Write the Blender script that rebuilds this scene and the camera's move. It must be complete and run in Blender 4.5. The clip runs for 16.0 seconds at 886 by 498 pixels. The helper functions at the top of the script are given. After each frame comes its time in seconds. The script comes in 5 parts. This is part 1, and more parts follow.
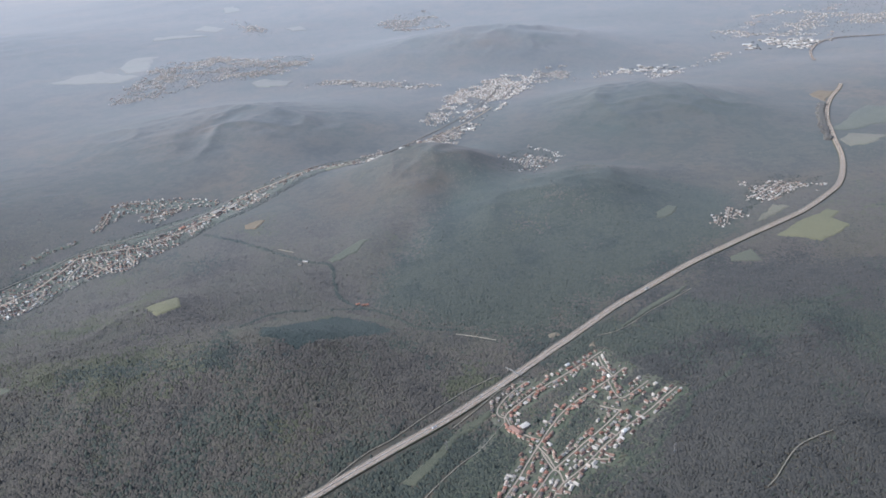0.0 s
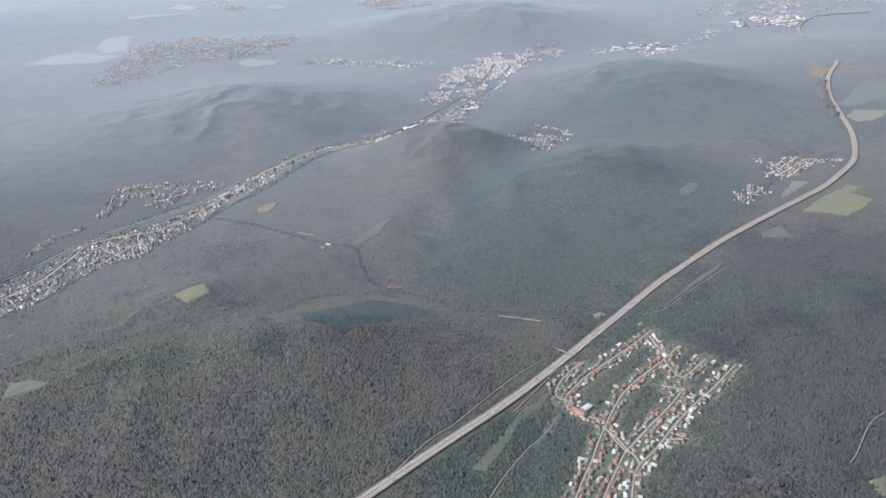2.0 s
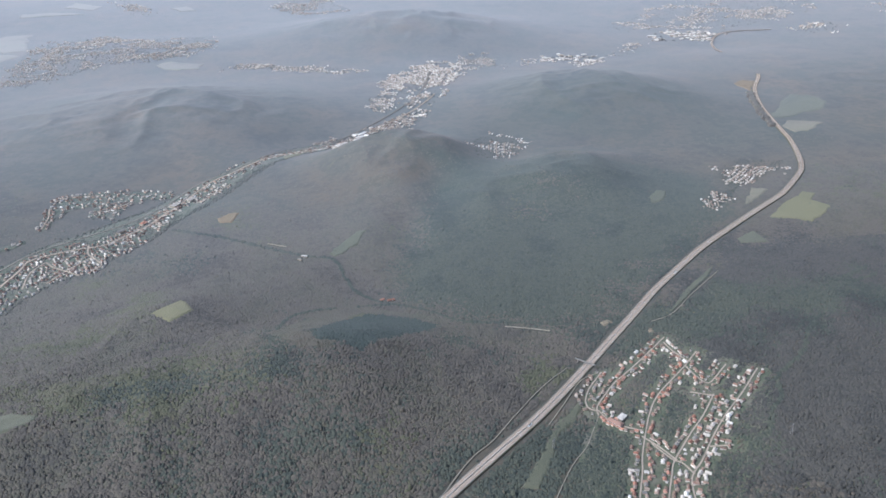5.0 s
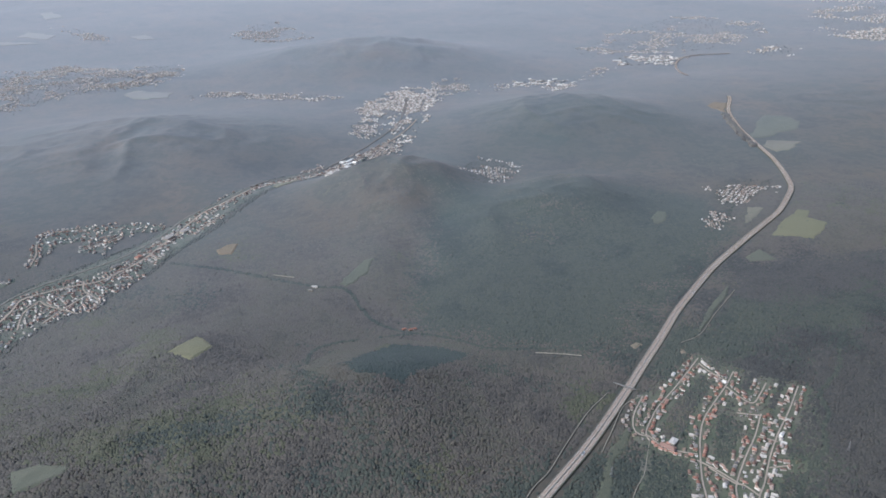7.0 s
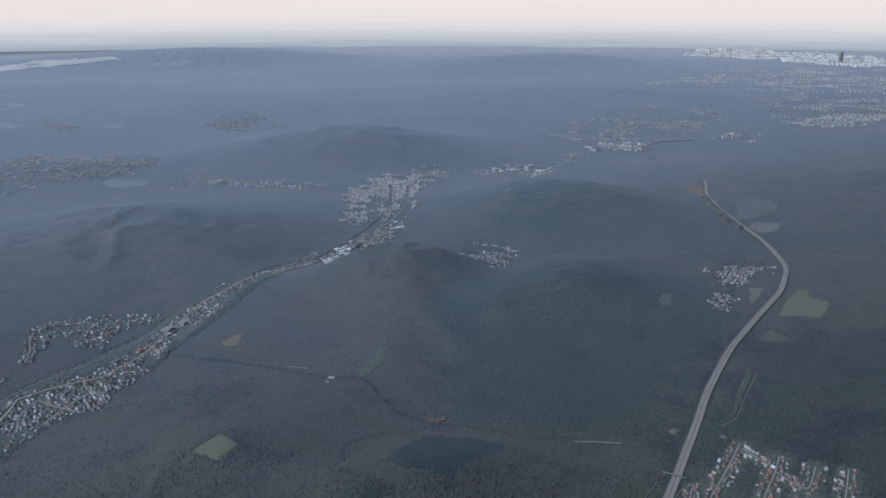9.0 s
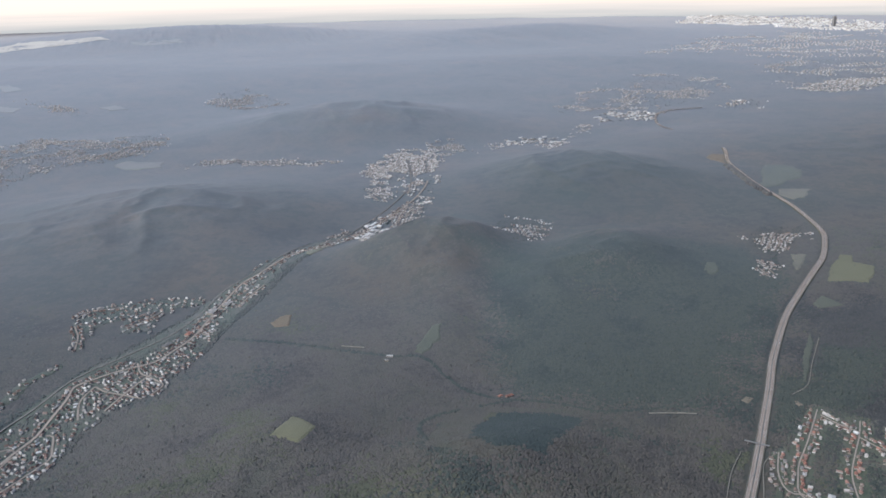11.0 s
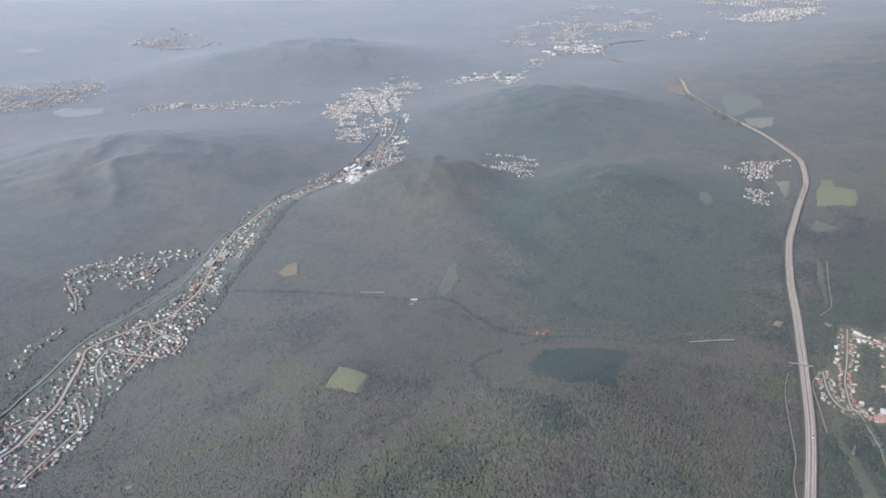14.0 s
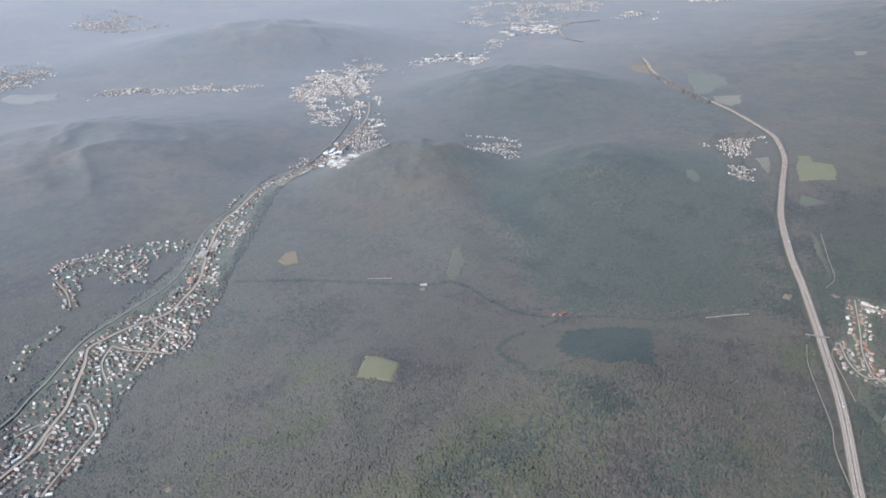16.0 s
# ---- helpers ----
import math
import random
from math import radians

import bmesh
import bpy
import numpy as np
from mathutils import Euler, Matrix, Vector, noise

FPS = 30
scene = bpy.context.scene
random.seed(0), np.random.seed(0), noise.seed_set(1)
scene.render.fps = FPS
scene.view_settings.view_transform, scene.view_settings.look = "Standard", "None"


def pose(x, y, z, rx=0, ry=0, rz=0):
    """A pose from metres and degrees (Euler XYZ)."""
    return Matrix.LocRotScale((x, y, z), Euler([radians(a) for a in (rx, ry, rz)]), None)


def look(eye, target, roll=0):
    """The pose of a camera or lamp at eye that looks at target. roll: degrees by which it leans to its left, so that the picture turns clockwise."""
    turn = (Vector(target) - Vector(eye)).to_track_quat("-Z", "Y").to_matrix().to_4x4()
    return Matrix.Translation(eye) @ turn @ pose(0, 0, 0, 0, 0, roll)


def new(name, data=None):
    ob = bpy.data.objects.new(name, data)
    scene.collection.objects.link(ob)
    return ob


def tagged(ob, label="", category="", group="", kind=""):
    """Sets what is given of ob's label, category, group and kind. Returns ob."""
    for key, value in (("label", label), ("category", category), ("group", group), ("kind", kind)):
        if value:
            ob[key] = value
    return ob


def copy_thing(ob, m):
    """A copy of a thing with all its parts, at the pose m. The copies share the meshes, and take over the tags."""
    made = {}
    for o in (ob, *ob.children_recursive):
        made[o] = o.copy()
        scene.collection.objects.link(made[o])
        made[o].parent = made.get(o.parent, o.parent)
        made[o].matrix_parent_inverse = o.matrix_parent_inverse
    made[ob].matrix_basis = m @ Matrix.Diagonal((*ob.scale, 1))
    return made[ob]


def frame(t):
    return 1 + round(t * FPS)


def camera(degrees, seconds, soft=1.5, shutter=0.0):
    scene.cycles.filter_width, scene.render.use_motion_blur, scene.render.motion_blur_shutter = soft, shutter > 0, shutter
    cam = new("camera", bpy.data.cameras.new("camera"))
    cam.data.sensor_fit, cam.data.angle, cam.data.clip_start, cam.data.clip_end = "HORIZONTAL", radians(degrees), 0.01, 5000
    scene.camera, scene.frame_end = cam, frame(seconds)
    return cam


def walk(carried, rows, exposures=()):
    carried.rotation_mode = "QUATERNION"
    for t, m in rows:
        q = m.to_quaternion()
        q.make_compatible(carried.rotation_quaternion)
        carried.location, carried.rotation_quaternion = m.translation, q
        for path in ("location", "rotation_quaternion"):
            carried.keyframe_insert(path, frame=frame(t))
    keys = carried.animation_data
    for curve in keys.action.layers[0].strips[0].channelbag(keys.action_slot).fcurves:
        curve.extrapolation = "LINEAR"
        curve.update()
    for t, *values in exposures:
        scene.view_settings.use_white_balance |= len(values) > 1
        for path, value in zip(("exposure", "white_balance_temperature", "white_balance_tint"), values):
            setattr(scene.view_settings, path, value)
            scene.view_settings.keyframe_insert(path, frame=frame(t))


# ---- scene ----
cam = camera(59.7, 16.0, soft=1.7)
# The land is modelled at one fifth of its true size, so that the far city stays inside the lens's reach.
METRES, EYE, TILT, LEAN, TURN = 320.0, 224.0, -24.25, 3.5, 0.0
ROWS = [
    (0.0, 0.0, 0.0, 0.0, -0.0, 0.0, 0.0),
    (0.5, -0.0327, 0.0044, 0.0004, -0.28, -0.3, 0.49),
    (1.0, -0.0617, 0.013, 0.0, -0.56, -0.71, 0.83),
    (1.5, -0.0917, 0.0214, -0.0004, -1.27, -1.11, 0.92),
    (2.0, -0.1237, 0.0292, -0.0002, -2.59, -1.4, 0.78),
    (2.5, -0.1534, 0.0381, 0.0005, -4.48, -1.45, 0.68),
    (3.0, -0.1824, 0.0492, 0.0003, -6.49, -1.42, 0.64),
    (5.5, -0.3278, 0.1041, 0.0048, -11.43, -0.67, 1.79),
    (6.0, -0.3568, 0.1164, 0.0064, -12.33, -0.4, 2.14),
    (6.5, -0.3855, 0.129, 0.0084, -13.22, 0.07, 2.64),
    (7.0, -0.4132, 0.1425, 0.0102, -14.44, 0.86, 2.96),
    (7.5, -0.4434, 0.1546, 0.0133, -15.39, 2.34, 3.2),
    (8.0, -0.4703, 0.1684, 0.0158, -16.56, 4.14, 3.42),
    (8.5, -0.4972, 0.1812, 0.0194, -17.48, 6.04, 3.69),
    (9.0, -0.5248, 0.1949, 0.0223, -17.84, 6.91, 4.12),
    (11.5, -0.6627, 0.2674, 0.0382, -19.01, 4.16, 6.24),
    (12.0, -0.6895, 0.2826, 0.0421, -19.81, 3.3, 6.74),
    (12.5, -0.7167, 0.2989, 0.0461, -20.73, 2.57, 7.27),
    (13.0, -0.7435, 0.3149, 0.0494, -21.64, 1.91, 7.93),
    (13.5, -0.7693, 0.3314, 0.0539, -23.28, 0.82, 8.23),
    (14.0, -0.7954, 0.3486, 0.0586, -24.67, -0.16, 8.32),
    (14.5, -0.8195, 0.3649, 0.0627, -25.66, -0.88, 8.45),
    (15.0, -0.8453, 0.3835, 0.0677, -27.07, -1.45, 8.65),
    (15.5, -0.87, 0.4009, 0.0733, -28.17, -1.85, 9.19),
    (16.0, -0.8945, 0.4193, 0.079, -29.29, -2.16, 9.78),
]
EXPOSURES = [(t, e + 0.65, k, 2.5 if k < 5000 else 6.0) for t, e, k in ((0.0, 0.06, 5560), (1.5, 0.32, 5560), (3.0, 0.26, 5560), (6.0, 0.1, 5500), (7.0, -0.15, 5500), (7.5, -0.42, 5440), (8.0, -0.78, 5310), (8.5, -0.98, 4800), (9.0, -1.06, 4720), (9.4, -1.03, 4750), (11.0, -0.45, 5440), (11.5, -0.34, 5440), (12.5, -0.12, 5560), (14.0, 0.12, 5560), (16.0, 0.17, 5560))]
walk(cam, [(t, pose(0, 0, EYE, TILT, LEAN, TURN) @ pose(METRES * x, METRES * y, METRES * z, 90 + pitch, roll, yaw)) for t, x, y, z, yaw, pitch, roll in ROWS], EXPOSURES)

# ---- light ----
SUN_AZ, SUN_EL = radians(-98), radians(41)
world = bpy.data.worlds.new("hazy_sky")
scene.world = world
world.use_nodes = True
sky = world.node_tree.nodes.new("ShaderNodeTexSky")
sky.sky_type, sky.sun_disc = "NISHITA", False
sky.sun_elevation, sky.sun_rotation = SUN_EL, SUN_AZ
sky.dust_density, sky.air_density = 3.0, 1.2
world.node_tree.links.new(sky.outputs[0], world.node_tree.nodes["Background"].inputs[0])
world.node_tree.nodes["Background"].inputs[1].default_value = 0.115
sun = new("sun", bpy.data.lights.new("sun", "SUN"))
sun.data.energy, sun.data.angle, sun.data.color = 2.5, radians(9), (1.0, 0.95, 0.89)
sun_from = Vector((math.sin(SUN_AZ) * math.cos(SUN_EL), math.cos(SUN_AZ) * math.cos(SUN_EL), math.sin(SUN_EL)))
sun.matrix_world = look(sun_from * 900, (0, 0, 0))


# ---- materials ----
def material(name, colours, scale=1.0, fine=8.0, rough=0.9, bump=0.0, bump_scale=3.0, sheen=0.0, sheen_tint=(1, 1, 1), spread=0.0, spec=0.3, per="noise", metal=0.0, bump_dist=1.0, haze_sheen=None, stands=None):
    """Colours are mixed by coarse and fine noise; spread varies the value from piece to piece."""
    m = bpy.data.materials.new(name)
    m.use_nodes = True
    n, l = m.node_tree.nodes, m.node_tree.links
    bsdf = n["Principled BSDF"]
    bsdf.inputs["Roughness"].default_value = rough
    bsdf.inputs["Metallic"].default_value = metal
    bsdf.inputs["Specular IOR Level"].default_value = spec
    bsdf.inputs["Sheen Weight"].default_value = sheen
    bsdf.inputs["Sheen Roughness"].default_value = 1.0
    bsdf.inputs["Sheen Tint"].default_value = (*sheen_tint, 1)
    co = n.new("ShaderNodeTexCoord")
    if haze_sheen:
        # aerial haze put into the sheen, growing with position across the land
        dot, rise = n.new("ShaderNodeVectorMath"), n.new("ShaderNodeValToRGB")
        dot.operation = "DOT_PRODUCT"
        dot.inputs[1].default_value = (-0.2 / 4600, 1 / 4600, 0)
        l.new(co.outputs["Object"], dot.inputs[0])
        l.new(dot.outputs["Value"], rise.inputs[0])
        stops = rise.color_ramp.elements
        while len(stops) < len(haze_sheen):
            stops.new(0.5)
        for e, (at, weight) in zip(stops, haze_sheen):
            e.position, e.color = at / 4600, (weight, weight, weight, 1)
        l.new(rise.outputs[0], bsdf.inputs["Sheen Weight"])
    big, small = n.new("ShaderNodeTexNoise"), n.new("ShaderNodeTexNoise")
    big.inputs["Scale"].default_value, big.inputs["Detail"].default_value = scale, 5
    small.inputs["Scale"].default_value, small.inputs["Detail"].default_value = fine, 4
    mix = n.new("ShaderNodeMath")
    mix.operation = "MULTIPLY_ADD"
    mix.inputs[1].default_value = 0.45
    ramp = n.new("ShaderNodeValToRGB")
    els = ramp.color_ramp.elements
    while len(els) < len(colours):
        els.new(0.5)
    for i, (e, c) in enumerate(zip(els, colours)):
        e.position, e.color = 0.5 + 0.42 * (i / max(1, len(colours) - 1) - 0.5) + 0.22, (*c, 1)
    for t in (big, small):
        l.new(co.outputs["Object"], t.inputs["Vector"])
    l.new(small.outputs[0], mix.inputs[0])
    l.new(big.outputs[0], mix.inputs[2])
    out = ramp.outputs[0]
    if per != "noise":
        # each piece takes its own place on the ramp
        src = n.new("ShaderNodeObjectInfo").outputs["Random"] if per == "object" else n.new("ShaderNodeNewGeometry").outputs["Random Per Island"]
        mr = n.new("ShaderNodeMath")
        mr.operation = "MULTIPLY_ADD"
        mr.inputs[1].default_value = spread
        l.new(src, mr.inputs[0])
        sub = n.new("ShaderNodeMath")
        sub.operation = "SUBTRACT"
        sub.inputs[1].default_value = spread / 2
        l.new(mix.outputs[0], sub.inputs[0])
        l.new(sub.outputs[0], mr.inputs[2])
        l.new(mr.outputs[0], ramp.inputs[0])
    else:
        l.new(mix.outputs[0], ramp.inputs[0])
    if stands:
        # brown or green woods by the land's "stand" value
        att, zone, blend = n.new("ShaderNodeAttribute"), n.new("ShaderNodeValToRGB"), n.new("ShaderNodeMixRGB")
        att.attribute_name = "stand"
        half = n.new("ShaderNodeMath")
        half.operation = "MULTIPLY_ADD"
        half.inputs[1].default_value = half.inputs[2].default_value = 0.5
        l.new(att.outputs["Fac"], half.inputs[0])
        l.new(half.outputs[0], zone.inputs[0])
        z = zone.color_ramp.elements
        z[0].position, z[0].color = 0.0, (*stands[0], 1)
        z[1].position, z[1].color = 1.0, (*stands[1], 1)
        z.new(0.5).color = (1, 1, 1, 1)
        blend.blend_type = "MULTIPLY"
        blend.inputs[0].default_value = 1.0
        l.new(out, blend.inputs[1])
        l.new(zone.outputs[0], blend.inputs[2])
        out = blend.outputs[0]
    l.new(out, bsdf.inputs["Base Color"])
    if bump:
        v, b = n.new("ShaderNodeTexNoise"), n.new("ShaderNodeBump")
        v.inputs["Scale"].default_value, v.inputs["Detail"].default_value = bump_scale, 3
        b.inputs["Strength"].default_value, b.inputs["Distance"].default_value = bump, bump_dist
        l.new(co.outputs["Object"], v.inputs["Vector"])
        l.new(v.outputs[0], b.inputs["Height"])
        l.new(b.outputs[0], bsdf.inputs["Normal"])
    return m


# sheen tint and its growth with distance, standing in for aerial haze
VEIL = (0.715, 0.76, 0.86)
HAZE_SHEEN = ((200, 0.035), (340, 0.065), (480, 0.11), (620, 0.15), (800, 0.22), (1000, 0.27), (1400, 0.34), (2200, 0.42), (4600, 0.5))
M_GROUND = material("far_woods", [(0.036, 0.037, 0.03), (0.048, 0.047, 0.038), (0.068, 0.06, 0.046), (0.043, 0.046, 0.036), (0.062, 0.057, 0.043)], 0.02, 0.14, 0.8, 0.25, 0.4, 0.3, VEIL, spec=0.1, bump_dist=1.0, haze_sheen=HAZE_SHEEN, stands=((1.75, 1.32, 1.02), (0.62, 0.8, 0.76)))
M_BARE = material("bare_crowns", [(0.053, 0.046, 0.039), (0.071, 0.062, 0.051), (0.088, 0.075, 0.061), (0.077, 0.071, 0.051), (0.062, 0.055, 0.046)], 0.028, 0.3, 0.9, 0, 1, 0.1, VEIL, 0.2, per="island", spec=0.1, haze_sheen=HAZE_SHEEN)
M_GREEN = material("green_crowns", [(0.033, 0.039, 0.033), (0.045, 0.051, 0.041), (0.061, 0.065, 0.048), (0.041, 0.047, 0.039)], 0.028, 0.3, 0.9, 0, 1, 0.1, VEIL, 0.2, per="island", spec=0.1, haze_sheen=HAZE_SHEEN)
# darker copy of the bare crowns, for the side with thinner haze
M_DARK = material("darkened_bare_crowns", [(0.035, 0.034, 0.031), (0.048, 0.046, 0.042), (0.063, 0.058, 0.051), (0.045, 0.043, 0.039)], 0.028, 0.3, 0.9, 0, 1, 0.1, VEIL, 0.2, per="island", spec=0.1, haze_sheen=HAZE_SHEEN)
M_FIR = material("fir_crowns", [(0.031, 0.041, 0.035), (0.043, 0.052, 0.043)], 0.028, 0.3, 0.9, 0, 1, 0.1, VEIL, 0.2, per="island", spec=0.1, haze_sheen=HAZE_SHEEN)
M_FRESH = material("fresh_crowns", [(0.055, 0.056, 0.035), (0.074, 0.074, 0.043), (0.086, 0.079, 0.052)], 0.028, 0.3, 0.9, 0, 1, 0.1, VEIL, 0.2, per="island", spec=0.1, haze_sheen=HAZE_SHEEN)
M_MEADOW = material("meadow_grass", [(0.092, 0.086, 0.04), (0.114, 0.106, 0.049), (0.128, 0.117, 0.058)], 0.03, 0.5, 0.95, 0.3, 2, 0.05, VEIL, haze_sheen=HAZE_SHEEN)
M_DULL = material("dull_grass", [(0.058, 0.062, 0.04), (0.074, 0.076, 0.047), (0.086, 0.084, 0.054)], 0.03, 0.5, 0.95, 0.3, 2, 0.05, VEIL, haze_sheen=HAZE_SHEEN)
M_PALE = material("dry_grass", [(0.1, 0.09, 0.06), (0.135, 0.12, 0.08), (0.115, 0.112, 0.068)], 0.05, 0.4, 0.95, 0.3, 2, 0.05, VEIL, haze_sheen=HAZE_SHEEN)
M_STUBBLE = material("pale_stubble", [(0.085, 0.078, 0.055), (0.125, 0.11, 0.08), (0.1, 0.098, 0.066)], 0.02, 0.15, 0.95, 0, 2, 0.15, VEIL, haze_sheen=HAZE_SHEEN)
# sunlight beyond the cloud shadow, put into the fields' base colour
M_BRIGHT = material("painted_sunlit_fields", [(0.3, 0.26, 0.2), (0.45, 0.4, 0.32), (0.38, 0.35, 0.26)], 0.006, 0.05, 0.95, 0, 2, 0.3, VEIL)
M_SOIL = material("bare_soil", [(0.12, 0.092, 0.064), (0.18, 0.14, 0.098), (0.15, 0.125, 0.088)], 0.08, 0.8, 0.95, 0.3, 2, 0.04, VEIL)
M_HEATH = material("heath", [(0.052, 0.047, 0.034), (0.072, 0.062, 0.044), (0.06, 0.059, 0.037)], 0.05, 0.5, 0.95, 0.3, 2, 0.05, VEIL, haze_sheen=HAZE_SHEEN)
M_ROAD = material("old_asphalt", [(0.25, 0.204, 0.165), (0.32, 0.265, 0.217), (0.285, 0.235, 0.192)], 0.15, 2.0, 0.85)
M_LANE = material("motorway_asphalt", [(0.265, 0.205, 0.162), (0.32, 0.252, 0.2), (0.29, 0.228, 0.182)], 0.04, 1.5, 0.8)
M_WORN = material("worn_asphalt", [(0.18, 0.14, 0.11), (0.23, 0.18, 0.142), (0.205, 0.16, 0.128)], 0.06, 1.5, 0.8)
M_LINE = material("road_paint", [(0.7, 0.7, 0.68), (0.8, 0.8, 0.78)], 0.5, 3, 0.7)
M_VERGE = material("verge", [(0.085, 0.08, 0.053), (0.125, 0.11, 0.077), (0.086, 0.092, 0.05)], 0.1, 1.0, 0.95)
M_TRACK = material("gravel_track", [(0.2, 0.18, 0.145), (0.27, 0.24, 0.195)], 0.2, 2, 0.95)
M_RAIL = material("ballast", [(0.16, 0.145, 0.128), (0.22, 0.2, 0.178)], 0.2, 2, 0.95)
M_STEEL = material("galvanised_steel", [(0.3, 0.3, 0.3), (0.38, 0.38, 0.38)], 1, 6, 0.45, metal=0.6)
M_CONC = material("concrete", [(0.27, 0.25, 0.23), (0.34, 0.315, 0.29)], 0.6, 5, 0.9)
M_WALL = material("render_walls", [(0.2, 0.17, 0.14), (0.32, 0.28, 0.235), (0.52, 0.48, 0.43), (0.28, 0.235, 0.18)], 0.5, 4, 0.9, per="object", spread=0.6)
M_WALLS = material("town_walls", [(0.25, 0.22, 0.19), (0.38, 0.34, 0.3), (0.62, 0.58, 0.53), (0.32, 0.275, 0.23)], 0.2, 2, 0.9, per="island", spread=0.6, sheen=0.2, sheen_tint=VEIL)
M_TILE = material("clay_tiles", [(0.18, 0.095, 0.072), (0.29, 0.14, 0.1), (0.37, 0.2, 0.15), (0.23, 0.145, 0.118)], 0.5, 5, 0.85, per="object", spread=0.6)
M_BROWN = material("brown_tiles", [(0.14, 0.1, 0.08), (0.2, 0.15, 0.12), (0.26, 0.21, 0.18)], 0.5, 5, 0.85, per="object", spread=0.4)
M_SLATE = material("grey_roofing", [(0.11, 0.1, 0.096), (0.17, 0.16, 0.15), (0.25, 0.235, 0.22)], 0.5, 5, 0.9, per="object", spread=0.4, spec=0.15)
M_WHITE = material("pale_sheet_roofing", [(0.22, 0.2, 0.18), (0.33, 0.305, 0.28), (0.45, 0.42, 0.39)], 0.5, 5, 0.85, per="object", spread=0.5, spec=0.15)
M_ROOFS = material("town_roofs", [(0.14, 0.095, 0.08), (0.24, 0.15, 0.118), (0.2, 0.155, 0.13), (0.3, 0.2, 0.155), (0.42, 0.38, 0.34)], 0.2, 2, 0.9, per="island", spread=0.9, spec=0.15)
# paler copy of the town roofs, lightened in colour to suit the haze
M_FAR_ROOFS = material("hazed_town_roofs", [(0.28, 0.22, 0.19), (0.4, 0.33, 0.28), (0.5, 0.43, 0.38), (0.75, 0.71, 0.66)], 0.2, 2, 0.8, per="island", spread=0.9, spec=0.2)
M_PALE_ROOFS = material("hall_roofs", [(0.28, 0.255, 0.23), (0.42, 0.39, 0.36), (0.62, 0.595, 0.56)], 0.2, 2, 0.8, per="island", spread=0.8, spec=0.2)
# the city's sunlit patch put into its roof and wall colour
M_CITY = material("sunlit_city_roofs", [(0.6, 0.54, 0.47), (0.76, 0.7, 0.62), (0.86, 0.81, 0.74)], 0.02, 0.2, 0.7, per="island", spread=0.5)
M_BRICK = material("brick_chimney", [(0.25, 0.12, 0.09), (0.32, 0.17, 0.12)], 1, 8, 0.9)
M_GLASS = material("dark_window", [(0.05, 0.06, 0.07), (0.09, 0.1, 0.11)], 1, 4, 0.15, spec=0.6)
M_FRAME = material("white_window_frame", [(0.7, 0.69, 0.67), (0.78, 0.77, 0.75)], 1, 5, 0.6)
M_DOOR = material("brown_door", [(0.16, 0.09, 0.05), (0.22, 0.13, 0.08)], 1, 8, 0.6)


def backdrop_material():
    m = bpy.data.materials.new("glowing_distance")
    m.use_nodes = True
    n, l = m.node_tree.nodes, m.node_tree.links
    n.remove(n["Principled BSDF"])
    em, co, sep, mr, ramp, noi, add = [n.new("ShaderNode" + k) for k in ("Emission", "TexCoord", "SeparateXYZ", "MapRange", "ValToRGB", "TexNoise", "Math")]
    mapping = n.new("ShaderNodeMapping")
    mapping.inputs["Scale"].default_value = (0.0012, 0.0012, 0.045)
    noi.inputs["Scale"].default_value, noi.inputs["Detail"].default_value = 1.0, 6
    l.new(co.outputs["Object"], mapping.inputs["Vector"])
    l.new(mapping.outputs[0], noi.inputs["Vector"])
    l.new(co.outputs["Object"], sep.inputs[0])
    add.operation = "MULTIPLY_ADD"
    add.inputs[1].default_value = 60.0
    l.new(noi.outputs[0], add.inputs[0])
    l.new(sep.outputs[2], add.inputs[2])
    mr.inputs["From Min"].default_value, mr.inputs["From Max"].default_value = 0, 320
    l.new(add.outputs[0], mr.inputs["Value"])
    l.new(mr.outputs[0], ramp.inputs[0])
    # emission paints a hazy far plain below, brightening to cream sky above
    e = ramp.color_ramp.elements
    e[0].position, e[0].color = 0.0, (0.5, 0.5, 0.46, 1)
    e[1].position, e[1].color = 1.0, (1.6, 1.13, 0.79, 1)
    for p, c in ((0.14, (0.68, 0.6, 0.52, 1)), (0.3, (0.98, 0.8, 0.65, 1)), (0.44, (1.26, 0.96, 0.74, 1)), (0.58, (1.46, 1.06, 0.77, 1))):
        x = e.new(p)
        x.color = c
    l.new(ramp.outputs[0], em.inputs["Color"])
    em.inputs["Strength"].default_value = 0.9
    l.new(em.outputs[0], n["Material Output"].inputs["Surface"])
    return m


# ---- building helpers ----
def mesh_object(name, verts, faces, mat, parent=None, smooth=False):
    me = bpy.data.meshes.new(name)
    me.from_pydata([tuple(v) for v in verts], [], [tuple(f) for f in faces])
    me.materials.append(mat)
    if smooth:
        me.polygons.foreach_set("use_smooth", [True] * len(me.polygons))
    me.update()
    ob = new(name, me)
    ob.parent = parent
    return ob


